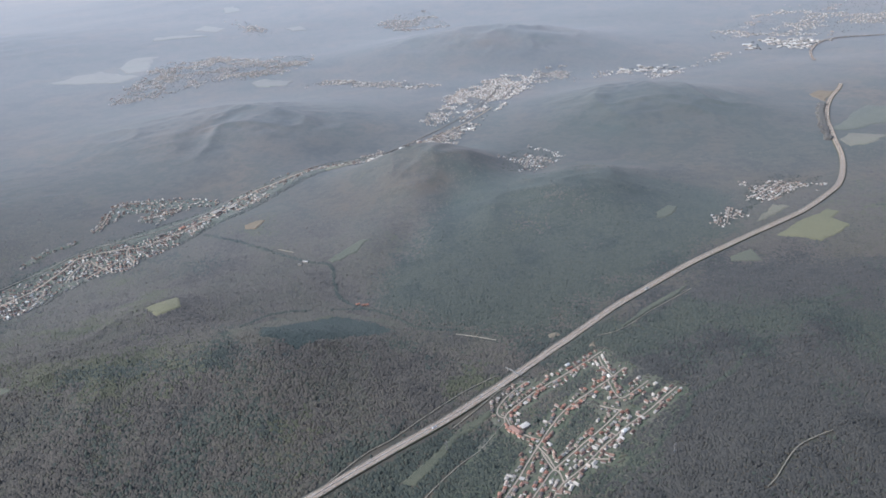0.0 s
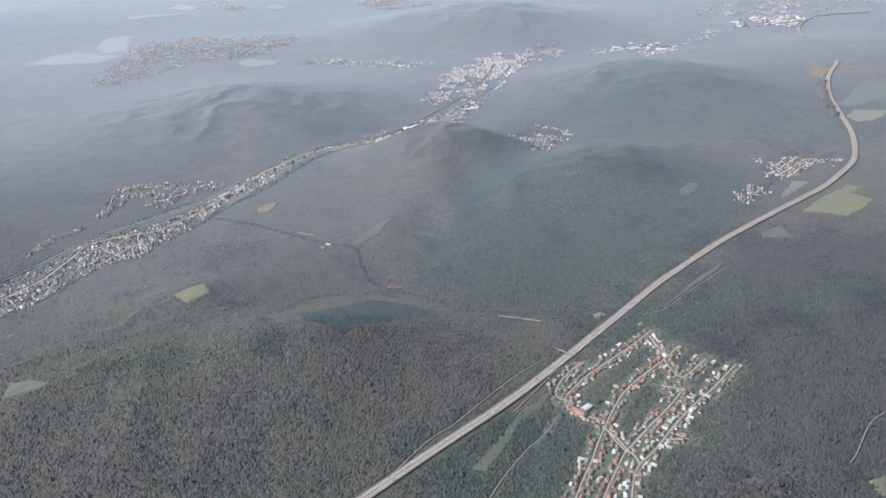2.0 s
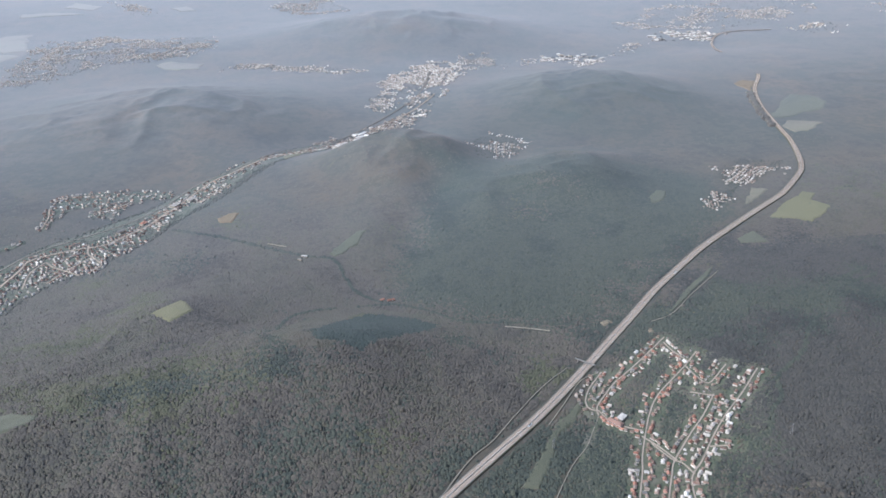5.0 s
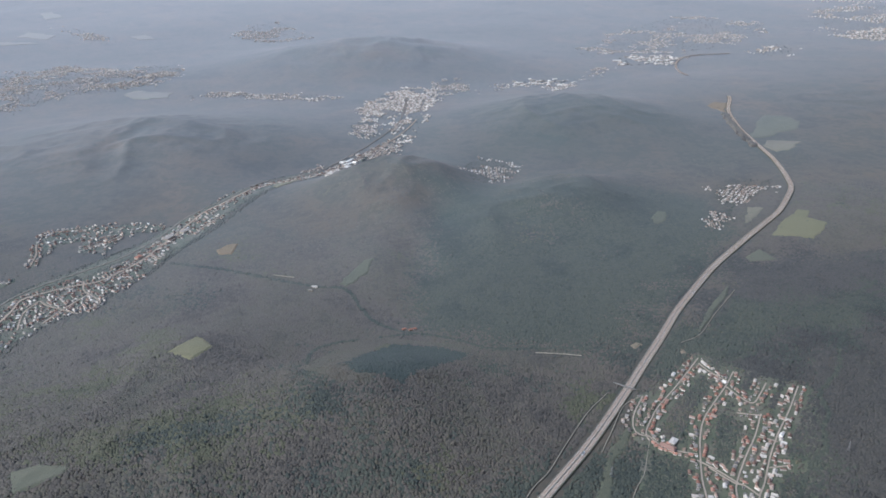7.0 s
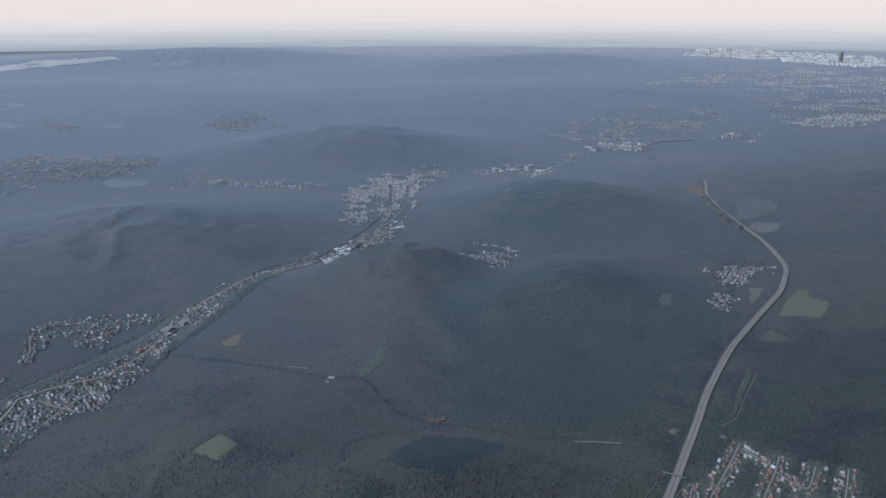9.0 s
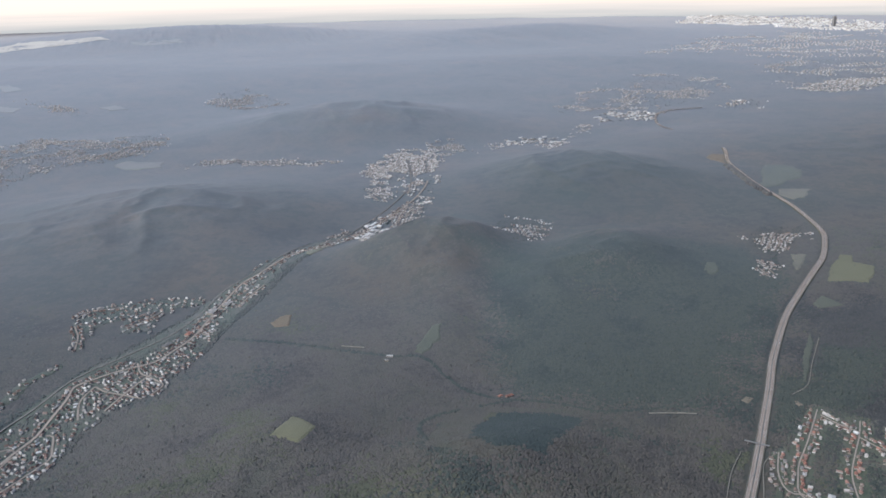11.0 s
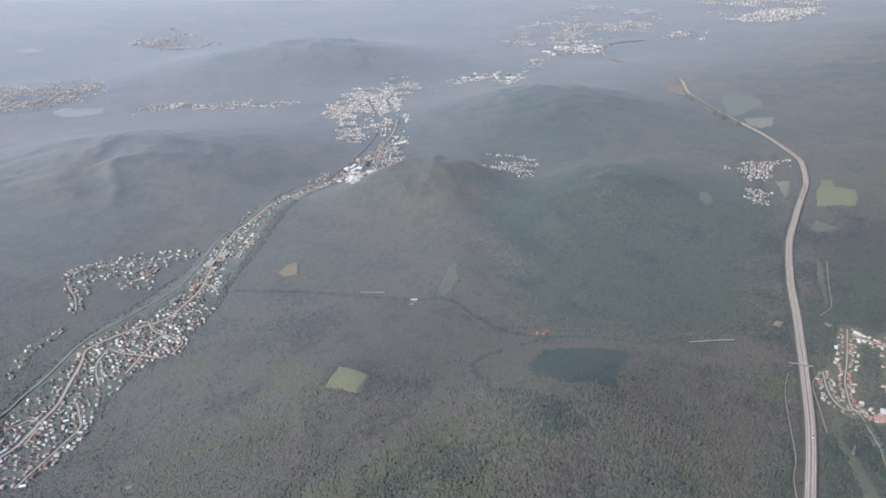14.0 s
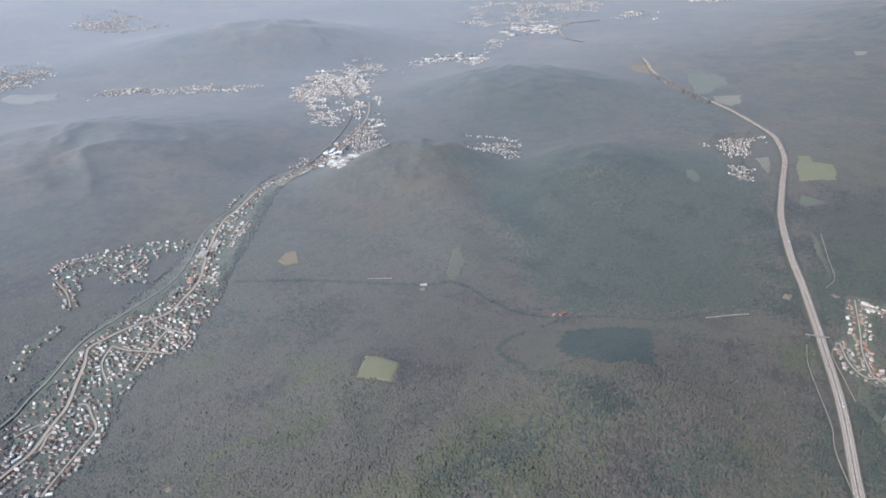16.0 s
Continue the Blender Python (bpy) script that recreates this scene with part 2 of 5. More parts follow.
def array_mesh(name, verts, tris, mat, smooth=True):
    """A mesh of triangles from arrays."""
    me = bpy.data.meshes.new(name)
    verts, tris = np.asarray(verts, np.float32), np.asarray(tris, np.int32)
    me.vertices.add(len(verts))
    me.vertices.foreach_set("co", verts.ravel())
    me.loops.add(tris.size)
    me.loops.foreach_set("vertex_index", tris.ravel())
    me.polygons.add(len(tris))
    me.polygons.foreach_set("loop_start", np.arange(len(tris), dtype=np.int32) * 3)
    me.polygons.foreach_set("use_smooth", np.full(len(tris), smooth))
    me.materials.append(mat)
    me.update(calc_edges=True)
    return new(name, me)


def part(name, bm, mat, parent, label=""):
    me = bpy.data.meshes.new(name)
    bm.to_mesh(me)
    bm.free()
    me.materials.append(mat)
    ob = new(name, me)
    ob.parent = parent
    if label:
        tagged(ob, label)
    return ob


def box(bm, x0, y0, z0, x1, y1, z1):
    r = bmesh.ops.create_cube(bm, size=1, matrix=Matrix.LocRotScale(((x0 + x1) / 2, (y0 + y1) / 2, (z0 + z1) / 2), None, (x1 - x0, y1 - y0, z1 - z0)))
    return r["verts"]


# ---- the lie of the land ----
# hills: middle x, y, half width in x, y, height
HILLS = [(-10, 620, 70, 60, 22.8), (-15, 520, 45, 60, 3.5), (85, 540, 60, 45, 16.7), (150, 470, 60, 50, 1.9), (200, 800, 120, 100, 27.4), (-230, 810, 150, 110, 25.3), (-95, 315, 60, 48, 23.1), (-220, 300, 80, 70, 17.8), (-170, 390, 50, 45, 3.0), (-350, 1180, 160, 120, 12.2), (60, 1250, 200, 140, 43.6), (300, 480, 120, 120, 4.8), (150, 280, 110, 110, 14.6)]
HILLS += [(500, 850, 130, 180, 6.5), (-420, 560, 110, 120, 15.3), (60, 180, 80, 70, 12.6), (-150, 285, 60, 55, 4.9), (-130, 470, 45, 35, -1.2), (-290, 450, 70, 60, -12.4), (-200, 565, 55, 60, -8.3), (-70, 710, 70, 60, -14.2), (250, 1060, 200, 60, -3.5), (-60, 425, 35, 35, -4.3), (-100, 215, 60, 60, 1.5), (150, 1250, 900, 320, -13.6)]
HILLS += [(-5, 550, 16, 30, -4), (-35, 490, 16, 35, -3.5), (22, 505, 20, 35, 3), (-40, 570, 18, 40, 2.5), (70, 600, 18, 30, -3)]
HILLS += [(-171, 392, 40, 30, 6), (-185, 552, 50, 30, 4.5), (-60, 725, 45, 40, 3.6), (75, 682, 35, 30, -3), (356, 800, 60, 50, -4.5), (500, 1085, 80, 60, -4.5), (64, 990, 60, 60, 2.4), (335, 630, 40, 40, 2.4), (25, 255, 40, 35, -2), (-66, 495, 25, 25, 1.6), (30, 240, 30, 30, -1.8), (32, 588, 32, 32, -4), (-45, 648, 52, 42, 9), (46, 630, 30, 38, -7), (112, 585, 60, 34, 8)]
FAR_HILLS = [(-150, 3300, 700, 330, 62), (1105, 2790, 520, 300, 48), (-700, 2300, 420, 300, 18), (250, 2050, 420, 260, 8), (-900, 1500, 300, 260, 20), (900, 1900, 330, 240, 12), (1100, 700, 380, 300, 45), (-900, 700, 260, 300, 40), (-350, -300, 400, 400, 15), (600, -200, 400, 400, 15)]


def lattice_noise(x, y, size, seed=0):
    """Smooth noise between -1 and 1 with features of about that size."""
    u, v = np.asarray(x, float) / size, np.asarray(y, float) / size
    i, j = np.floor(u).astype(np.int64), np.floor(v).astype(np.int64)
    fu, fv = u - i, v - j
    fu, fv = fu * fu * (3 - 2 * fu), fv * fv * (3 - 2 * fv)

    def corner(a, b):
        k = (a * 374761393 + b * 668265263 + seed * 974634777) & 0x7FFFFFFF
        k = ((k ^ (k >> 13)) * 1274126177) & 0x7FFFFFFF
        return ((k ^ (k >> 16)) & 0xFFFF) / 32767.5 - 1
    low = corner(i, j) * (1 - fu) + corner(i + 1, j) * fu
    high = corner(i, j + 1) * (1 - fu) + corner(i + 1, j + 1) * fu
    return low * (1 - fv) + high * fv


def height(x, y):
    x, y = np.asarray(x, float), np.asarray(y, float)
    z = np.full(np.broadcast(x, y).shape, 11.0)
    for a, b, c, d, e in HILLS + FAR_HILLS:
        z = z + e * np.exp(-((x - a) / c) ** 2 - ((y - b) / d) ** 2)
    # spurs and gullies on the slopes, and rolling woods far off
    wx, wy = x + 16 * lattice_noise(x, y, 55, 1), y + 16 * lattice_noise(x, y, 55, 2)
    spur = 0.34 - np.abs(lattice_noise(wx, wy, 44, 3)) + 0.4 * (0.32 - np.abs(lattice_noise(wx, wy, 21, 4))) + 0.12 * lattice_noise(x, y, 9, 5)
    z = z + spur * (SPUR + 0.08 * np.clip((y - 420) / 60, 0, 1)) * np.clip(z - 15.5, 0, 14)
    far = np.clip((y - 1120) / 500, 0, 1) + np.clip((np.abs(x) - 620) / 400, 0, 1)
    roll = lattice_noise(x, y, 330, 6) + 0.5 * lattice_noise(x, y, 130, 7)
    return z + 3.5 * np.clip(far, 0, 1) * roll


SPUR = 0.22


def smooth_line(points, step=3.0):
    """A Catmull-Rom line through the points, as an array."""
    p = [np.array(q, float) for q in points]
    p = [2 * p[0] - p[1]] + p + [2 * p[-1] - p[-2]]
    out = []
    for a, b, c, d in zip(p, p[1:], p[2:], p[3:]):
        k = max(2, int(np.linalg.norm(c - b) / step))
        for t in np.arange(k) / k:
            out.append(0.5 * (2 * b + (c - a) * t + (2 * a - 5 * b + 4 * c - d) * t * t + (3 * b - a - 3 * c + d) * t ** 3))
    return np.array(out + [p[-2]])


def away(x, y, line):
    """The distance of each point from a line of points; beyond 10 m it is only known to be far."""
    best = np.full(len(x), 1e9)
    p, d = line[:-1], np.diff(line, axis=0)
    ll = (d * d).sum(1) + 1e-9
    if len(x) < 30:
        for k in range(len(x)):
            rx, ry = x[k] - p[:, 0], y[k] - p[:, 1]
            t = np.clip((rx * d[:, 0] + ry * d[:, 1]) / ll, 0, 1)
            best[k] = np.sqrt(np.min((rx - t * d[:, 0]) ** 2 + (ry - t * d[:, 1]) ** 2))
        return best
    order = np.argsort(y, kind="stable")
    ys = y[order]
    for (ax, ay), (dx, dy), l2 in zip(p, d, ll):
        k = order[np.searchsorted(ys, min(ay, ay + dy) - 10):np.searchsorted(ys, max(ay, ay + dy) + 10)]
        k = k[np.abs(x[k] - ax - dx / 2) < abs(dx) / 2 + 10]
        t = np.clip(((x[k] - ax) * dx + (y[k] - ay) * dy) / l2, 0, 1)
        best[k] = np.minimum(best[k], np.hypot(x[k] - ax - t * dx, y[k] - ay - t * dy))
    return best


def inside(x, y, poly):
    p = np.array(poly, float)
    r = np.zeros(len(x), bool)
    for (ax, ay), (bx, by) in zip(p, np.roll(p, -1, 0)):
        if ay != by:
            r ^= ((ay > y) != (by > y)) & (x < (bx - ax) * (y - ay) / (by - ay) + ax)
    return r


def ripple(x, y, s, seed=0.0):
    return 0.6 * lattice_noise(x, y, s, int(seed) + 20)


# ---- the plan ----
MOTORWAY = smooth_line([(-144, 166), (-98, 205), (-60, 237.1), (-52, 244.1), (-13.7, 276.6), (21.2, 310.2), (39, 328), (59.8, 348.8), (82.8, 372.8), (99, 388), (113, 401), (137, 422), (165, 443), (188, 460), (213, 478), (236, 495), (264, 522), (282, 543), (300.5, 576.5), (314.5, 609), (323.9, 638.9), (339, 681.7), (350.6, 715.7), (371, 759.8), (393, 799.8), (415.4, 831.4), (426.2, 851.6), (430.4, 870.6), (440, 930), (494.5, 1079.4), (513, 1121.1), (538.5, 1157.4), (566.3, 1179.9), (595.9, 1186.3), (645.1, 1180.5)], 4)
MAIN = smooth_line([(-352, 376), (-332, 402), (-314, 425), (-306, 435), (-298, 450), (-290, 462), (-284, 476), (-278, 489), (-275, 499), (-268, 503), (-256, 507.9), (-245.9, 510.7), (-232.9, 514.2), (-221.6, 526.7), (-209.3, 543.3), (-199.6, 568.1), (-191.9, 587.9), (-174, 617.9), (-159, 631), (-130, 663.9), (-100.3, 685.1), (-61.4, 713.2), (-20.6, 749.4), (15, 789.9), (45, 850), (77.7, 951.7), (129, 1016.9), (220, 1045), (310, 1060.1), (402.1, 1113.8), (483, 1165.1)])
RAIL = smooth_line([(-362, 408), (-338, 436), (-313, 461), (-304, 473), (-294, 484), (-279, 503), (-269, 511.9), (-258.9, 518.7), (-241.7, 532.2), (-222.3, 550.7), (-208.6, 573.4), (-198.9, 592.7), (-187, 611.8), (-172, 626), (-157, 638), (-138, 663.9), (-123, 682.4), (-106.3, 694.5), (-81.9, 708.1), (-58.2, 729.7), (-26.4, 760.9), (-2, 792.9), (18, 828), (39.7, 898.9), (57.3, 969.3)])
VILLAGE_STREETS = []
VILLAGE_STREETS.append(smooth_line([(65, 323), (54, 314.1), (40.2, 303.2), (28.4, 294.5), (21.6, 287.8), (15, 280.2), (14.2, 275.4)], 2))
VILLAGE_STREETS.append(smooth_line([(26.2, 304.2), (16.5, 293.6), (11.7, 284.9), (11.9, 280.1), (15.1, 278.3)], 2))
VILLAGE_STREETS.append(smooth_line([(15.1, 278.3), (17.3, 270.5), (22, 265.8), (27.9, 261.4)], 2))
VILLAGE_STREETS.append(smooth_line([(72.7, 305.8), (62.9, 296.9), (53.1, 289.2), (41.9, 279.9), (34.6, 270.7), (27.8, 259.3), (21, 246.6), (17, 237.5), (9.5, 222.8), (2, 206), (-4, 190)], 2))
VILLAGE_STREETS.append(smooth_line([(62.9, 296.9), (63.8, 286.8), (66.1, 281.1), (73.4, 286.4), (80, 292)], 2))
VILLAGE_STREETS.append(smooth_line([(56, 278), (63.9, 271.8)], 2))
VILLAGE_STREETS.append(smooth_line([(64, 272.9), (53.4, 261.4), (42.4, 251.6), (30.8, 239.7), (26.1, 232.2), (18.3, 218.4), (10.9, 202.7), (5, 190)], 2))
VILLAGE_STREETS.append(smooth_line([(27.7, 253.1), (30.8, 239.7)], 2))
VILLAGE_STREETS.append(smooth_line([(90.5, 284.3), (76.7, 271.5), (60.7, 257.6), (50.5, 247.7), (39.8, 235.8), (31.4, 227.2), (25.9, 213.6), (21.4, 198.7)], 2))
VILLAGE_STREETS.append(smooth_line([(46.6, 242.7), (54.7, 239.9)], 2))
VILLAGE_STREETS.append(smooth_line([(58.7, 254.6), (54.4, 260.4)], 2))
VILLAGE_STREETS.append(smooth_line([(33.5, 229.3), (32.7, 237.5), (30.8, 239.7)], 2))
VILLAGE_STREETS.append(smooth_line([(62.7, 318.6), (63.2, 309.2), (65.9, 299)], 2))
VILLAGE_STREETS.append(smooth_line([(25.9, 258.4), (29.6, 249.8), (31.8, 239.7)], 2))
VALLEY_STREETS = []
VALLEY_STREETS.append(smooth_line([(-285.4, 461.7), (-281.9, 459.9), (-281.2, 450.5), (-281.1, 439.5), (-286.3, 430.5), (-293.4, 418.8), (-302.6, 402.1), (-305, 397.1)], 2))
VALLEY_STREETS.append(smooth_line([(-264.1, 496.8), (-258.4, 490.5), (-249.4, 483.9), (-239.8, 476.1)], 2))
VALLEY_STREETS.append(smooth_line([(-264.1, 496.8), (-269.7, 488.8), (-271.5, 482.1), (-271.2, 469.7)], 2))
VALLEY_STREETS.append(smooth_line([(-249.4, 483.9), (-258.4, 472.6)], 2))
VALLEY_STREETS.append(smooth_line([(-249.4, 483.9), (-243.1, 491.1), (-236.7, 498.1)], 2))
VALLEY_STREETS.append(smooth_line([(-236.7, 498.1), (-233.1, 492.9), (-228.9, 484.8), (-235.7, 477)], 2))
VALLEY_STREETS.append(smooth_line([(-206.2, 553), (-204.3, 542.6), (-198.6, 539.5)], 2))
VALLEY_STREETS.append(smooth_line([(-242.5, 515.4), (-240.6, 503.3), (-236.7, 498.1)], 2))
VALLEY_STREETS.append(smooth_line([(-250.3, 565.7), (-241.2, 574.5), (-229.4, 589.6)], 2))
VALLEY_STREETS.append(smooth_line([(-279.7, 584.2), (-274, 593.8), (-263.4, 597), (-252.5, 599.5)], 2))
VALLEY_STREETS.append(smooth_line([(-279.9, 571.5), (-276.8, 555.5), (-277, 538.8)], 2))
VALLEY_STREETS.append(smooth_line([(-182, 581.1), (-167.8, 599.6), (-158.6, 610)], 2))
VALLEY_STREETS.append(smooth_line([(-296.1, 448.4), (-300.6, 454), (-307.2, 451.3), (-311.6, 448.8)], 2))
VALLEY_STREETS.append(smooth_line([(-303.3, 434.5), (-299.3, 444.7), (-296.1, 448.4)], 2))
LANES = []
LANES.append(smooth_line([(14.2, 275.4), (7.9, 265.8), (1.9, 256.8), (-6.4, 248.3), (-17.9, 232.2), (-26.2, 217.9)], 3))
LANES.append(smooth_line([(127, 386), (97.7, 360.7), (78.6, 343.5), (65.8, 339.7)], 3))
LANES.append(smooth_line([(12.1, 311.2), (-2.9, 299.1), (-20.9, 280.2), (-34, 266.1), (-45.9, 256.2), (-66, 232.1)], 3))
LANES.append(smooth_line([(-6, 355), (5, 351), (15, 346)], 3))
LANES.append(smooth_line([(-128, 490), (-116, 482.9)], 3))
LANES.append(smooth_line([(26.2, 304.2), (15.3, 300.4), (1.6, 284.7), (-8.6, 272.9)], 3))
LANES.append(smooth_line([(139.1, 243.5), (125.7, 237), (117.6, 230), (107.2, 217.7), (102.3, 213)], 3))
BROOKS = []
BROOKS.append(smooth_line([(-119.1, 345.7), (-114.8, 377.9), (-98.4, 390.5), (-67.9, 395.3), (-60.8, 395.5)], 3))
BROOKS.append(smooth_line([(-192.6, 531.1), (-167, 514.8), (-130, 486), (-104, 466.9), (-87, 458.8), (-82, 436), (-76, 416), (-65, 401), (-43, 383), (-27, 365), (-2, 359), (28, 350)], 3))
BROOKS.append(smooth_line([(211.3, 364.3), (166.6, 343.8), (150, 335)], 3))
BROOKS.append(smooth_line([(212.7, 373.8), (185.4, 359.5), (166.5, 349.5), (150.1, 334.1), (141.4, 323.7)], 3))
BROOKS.append(smooth_line([(145.5, 319.8), (128.9, 306.1), (118.6, 292.5), (102, 280.6), (94.8, 276.4), (88.7, 263.2), (78.2, 252.9), (70.5, 242.4), (56.1, 234.2), (44, 223)], 3))
FIELDS = []  # name, ground cover, outline, label
FIELDS.append(("meadow", M_MEADOW, [(-182.3, 386.4), (-168.9, 405), (-160.4, 386.4), (-171.1, 373.9)], "square green meadow cut into the woods"))
FIELDS.append(("meadow", M_DULL, [(-232.4, 304.5), (-221.9, 304), (-209.1, 295.9), (-210.3, 290.2), (-225.7, 284.6)], "pale dry meadow at the wood's edge"))
FIELDS.append(("meadow", M_MEADOW, [(201, 455), (220.6, 471.4), (250, 494.6), (257.2, 488.6), (249.1, 480.5), (254.4, 466.3), (225, 442.8), (213, 450.9)], "bright green field beside the motorway"))
FIELDS.append(("meadow", M_DULL, [(163.2, 429), (179.8, 438.2), (180.2, 418.8), (160.6, 420.4)], "small green field beside the motorway"))
FIELDS.append(("meadow", M_DULL, [(338, 682), (406, 756), (423, 748), (425, 719), (405, 697), (371, 684), (346, 678)], "uneven green field among woods"))
FIELDS.append(("meadow", M_PALE, [(348, 668), (380, 658), (347, 630), (329, 628), (333, 649)], "pale brown field beside the motorway"))
FIELDS.append(("meadow", M_HEATH, [(497, 803), (498, 792), (468, 752), (454, 728), (446, 746), (463, 773)], "dull brown clearing in far woods"))
FIELDS.append(("meadow", M_PALE, [(650, 714), (657, 699), (637, 692), (631, 698)], "small pale clearing in far woods"))
FIELDS.append(("meadow", M_HEATH, [(387, 585), (408, 585), (416, 574), (387.1, 567), (374.1, 572.7)], "dull clearing in the woods"))
FIELDS.append(("meadow", M_PALE, [(220.8, 510.8), (230.5, 505.2), (212.3, 488.5), (197.2, 479.5)], "pale field between village and motorway"))
FIELDS.append(("clearing", M_SOIL, [(378, 820), (396, 832), (406, 822), (381, 786), (381, 804)], "brown cleared soil beside the motorway"))
FIELDS.append(("meadow", M_DULL, [(78.7, 346.2), (107.4, 377.3), (130.6, 395.8), (119.7, 381.8), (96.4, 360.9), (80.5, 345.5)], "narrow green strip with a track"))
FIELDS.append(("yard", M_SOIL, [(41.8, 347.8), (46.7, 349.8), (48.6, 345.9), (41.8, 342.8)], "tan gravel yard beside the motorway"))
FIELDS.append(("meadow", M_DULL, [(-91.4, 466), (-71.7, 491.6), (-62.9, 493.1), (-72.2, 473.7), (-86.4, 462.5)], "long green meadow in a fold of the hill"))
FIELDS.append(("sandpit", M_SOIL, [(-163.2, 540), (-156.1, 547.1), (-148.2, 546.6), (-153.2, 530.6), (-161.1, 532.2)], "tan sandy pit cut into the slope"))
FIELDS.append(("meadow", M_STUBBLE, [(-615, 1173), (-564, 1251), (-474, 1170), (-486, 1134), (-586, 1158)], "pale fields beside the far settlement"))
FIELDS.append(("meadow", M_STUBBLE, [(-548, 1270), (-551, 1353), (-518, 1372), (-475, 1222), (-506, 1209)], "pale field on a rise beside the far settlement"))
FIELDS.append(("meadow", M_PALE, [(-282, 1087), (-265, 1098), (-231, 1077), (-251, 1052), (-270, 1060)], "pale field above the wooded valley"))
FIELDS.append(("field", M_STUBBLE, [(-580, 1553), (-496, 1564), (-473, 1545), (-570, 1515)], "long pale strip of fields on far hills"))
FIELDS.append(("field", M_STUBBLE, [(-524, 1619), (-519, 1687), (-460, 1632), (-467, 1586)], "pale fields on far hills"))
FIELDS.append(("field", M_STUBBLE, [(-332, 1596), (-304, 1618), (-282, 1571), (-309, 1566)], "small pale field on far hills"))
FIELDS.append(("field", M_STUBBLE, [(-559, 1983), (-534, 1997), (-500, 1916), (-528, 1888)], "small pale field in far woods"))
FIELDS.append(("field", M_STUBBLE, [(-282, 1081), (-263, 1095), (-224, 1083), (-227, 1057), (-267, 1056)], "pale green field along the far road"))
FIELDS.append(("field", M_BRIGHT, [(-766, 3055), (-677, 3149), (-415, 3114), (-385, 3070), (-602, 2994), (-745, 2937)], "fields on the far plain painted sunlit"))
FIELDS.append(("field", M_STUBBLE, [(-317, 2992), (-148, 3011), (-140, 2951), (-296, 2917)], "pale fields behind far hills"))
FIELDS.append(("verge_meadow", M_DULL, [(-29.8, 239.1), (-19, 253.3), (-3.5, 274.7), (11.4, 287.6), (9.4, 281.4), (-6.3, 264.5), (-22.8, 237.3)], "dry grass strip below the motorway"))
FIELDS.append(("meadow", M_DULL, [(148.5, 514.7), (153.9, 511.8), (145.7, 496.6), (135.1, 492.1), (136, 501.7)], "small green clearing in the woods"))
FIELDS.append(("heath", M_HEATH, [(-77.1, 394.8), (-48.3, 377.6), (-31.8, 367.2), (-35.5, 360.5), (-54.8, 374.5), (-75.3, 383.7)], "rough green-brown grass along a brook"))
FIELDS.append(("heath", M_HEATH, [(-98, 387.5), (-80.7, 399.3), (-75.3, 385.9), (-91.8, 365.6), (-106.3, 335.5), (-91.6, 321.6), (-95.2, 314.7), (-108.9, 319), (-123.5, 343), (-112.7, 366)], "brown heath round a fir stand"))
FIELDS.append(("heath", M_HEATH, [(-190.7, 362.5), (-183, 359.1), (-192.5, 341.3), (-198.8, 342.3)], "dull green clearing in the woods"))
FIELDS.append(("meadow", M_DULL, [(-279.8, 456.5), (-273, 454.1), (-274.9, 443.9), (-281.2, 445.4)], "green paddock below the valley houses"))
FIELDS.append(("clearing", M_HEATH, [(-269.1, 397.1), (-257.5, 391.7), (-256.7, 378.9), (-267.7, 382.9)], "brown scrubby clearing in bare woods"))
FIELDS.append(("clearing", M_SOIL, [(-267, 370.5), (-262.3, 370), (-264.5, 365.1)], "small tan clearing in bare woods"))
FIELDS.append(("meadow", M_PALE, [(104.2, 204.6), (112.7, 207.5), (106.3, 196.5), (104, 198.3)], "pale meadow among bare woods"))
FIELDS.append(("clearing", M_SOIL, [(58.8, 330.3), (63.8, 335.9), (63.3, 327.4)], "tan cleared patch at the end of a track"))
FIELDS.append(("sports_field", M_MEADOW, [(-120.7, 662.2), (-106, 693), (-94.6, 693.2), (-105.7, 668.6), (-117.3, 656.5)], "green sports field beside the railway"))
FIR_STAND = [(-91.8, 365.6), (-72.9, 381.5), (-53.3, 372.1), (-39.4, 358.9), (-82.6, 315.4), (-88.7, 321.3), (-100.4, 323.8), (-104.3, 339.6)]
VILLAGE = [(69.8, 331.7), (24.2, 306.2), (8.5, 290.6), (4.9, 277.1), (-26, 186), (34, 184), (46, 214), (69.8, 237.7), (99.1, 281.7), (85.9, 299.9)]
VALLEY = [(-318.2, 405.6), (-303.7, 395.8), (-284.8, 418.9), (-272.8, 440.9), (-268.1, 454.5), (-255, 469.4), (-230.4, 481.1), (-206.5, 512.1), (-192.6, 537.7), (-165.7, 582.6), (-138.5, 624.2), (-114.6, 659.7), (-73.9, 700), (-74.9, 722), (-112.5, 697.7), (-140.8, 664.9), (-169.1, 632.6), (-201.2, 598.4), (-228.1, 561.2), (-249.8, 535), (-274.2, 512.5), (-290.6, 495.7), (-305.6, 478.6), (-315.6, 464.2)]
LEFT_SLOPE = [(-281.3, 579.9), (-274.2, 597.2), (-256.1, 606.4), (-230.8, 611.6), (-200.7, 607), (-201.4, 597.7), (-218, 593.2), (-230, 580.4), (-236, 555.9), (-251.6, 558), (-252.4, 580.5), (-265.4, 573), (-270.9, 553.4), (-277, 532.1), (-279.9, 543)]
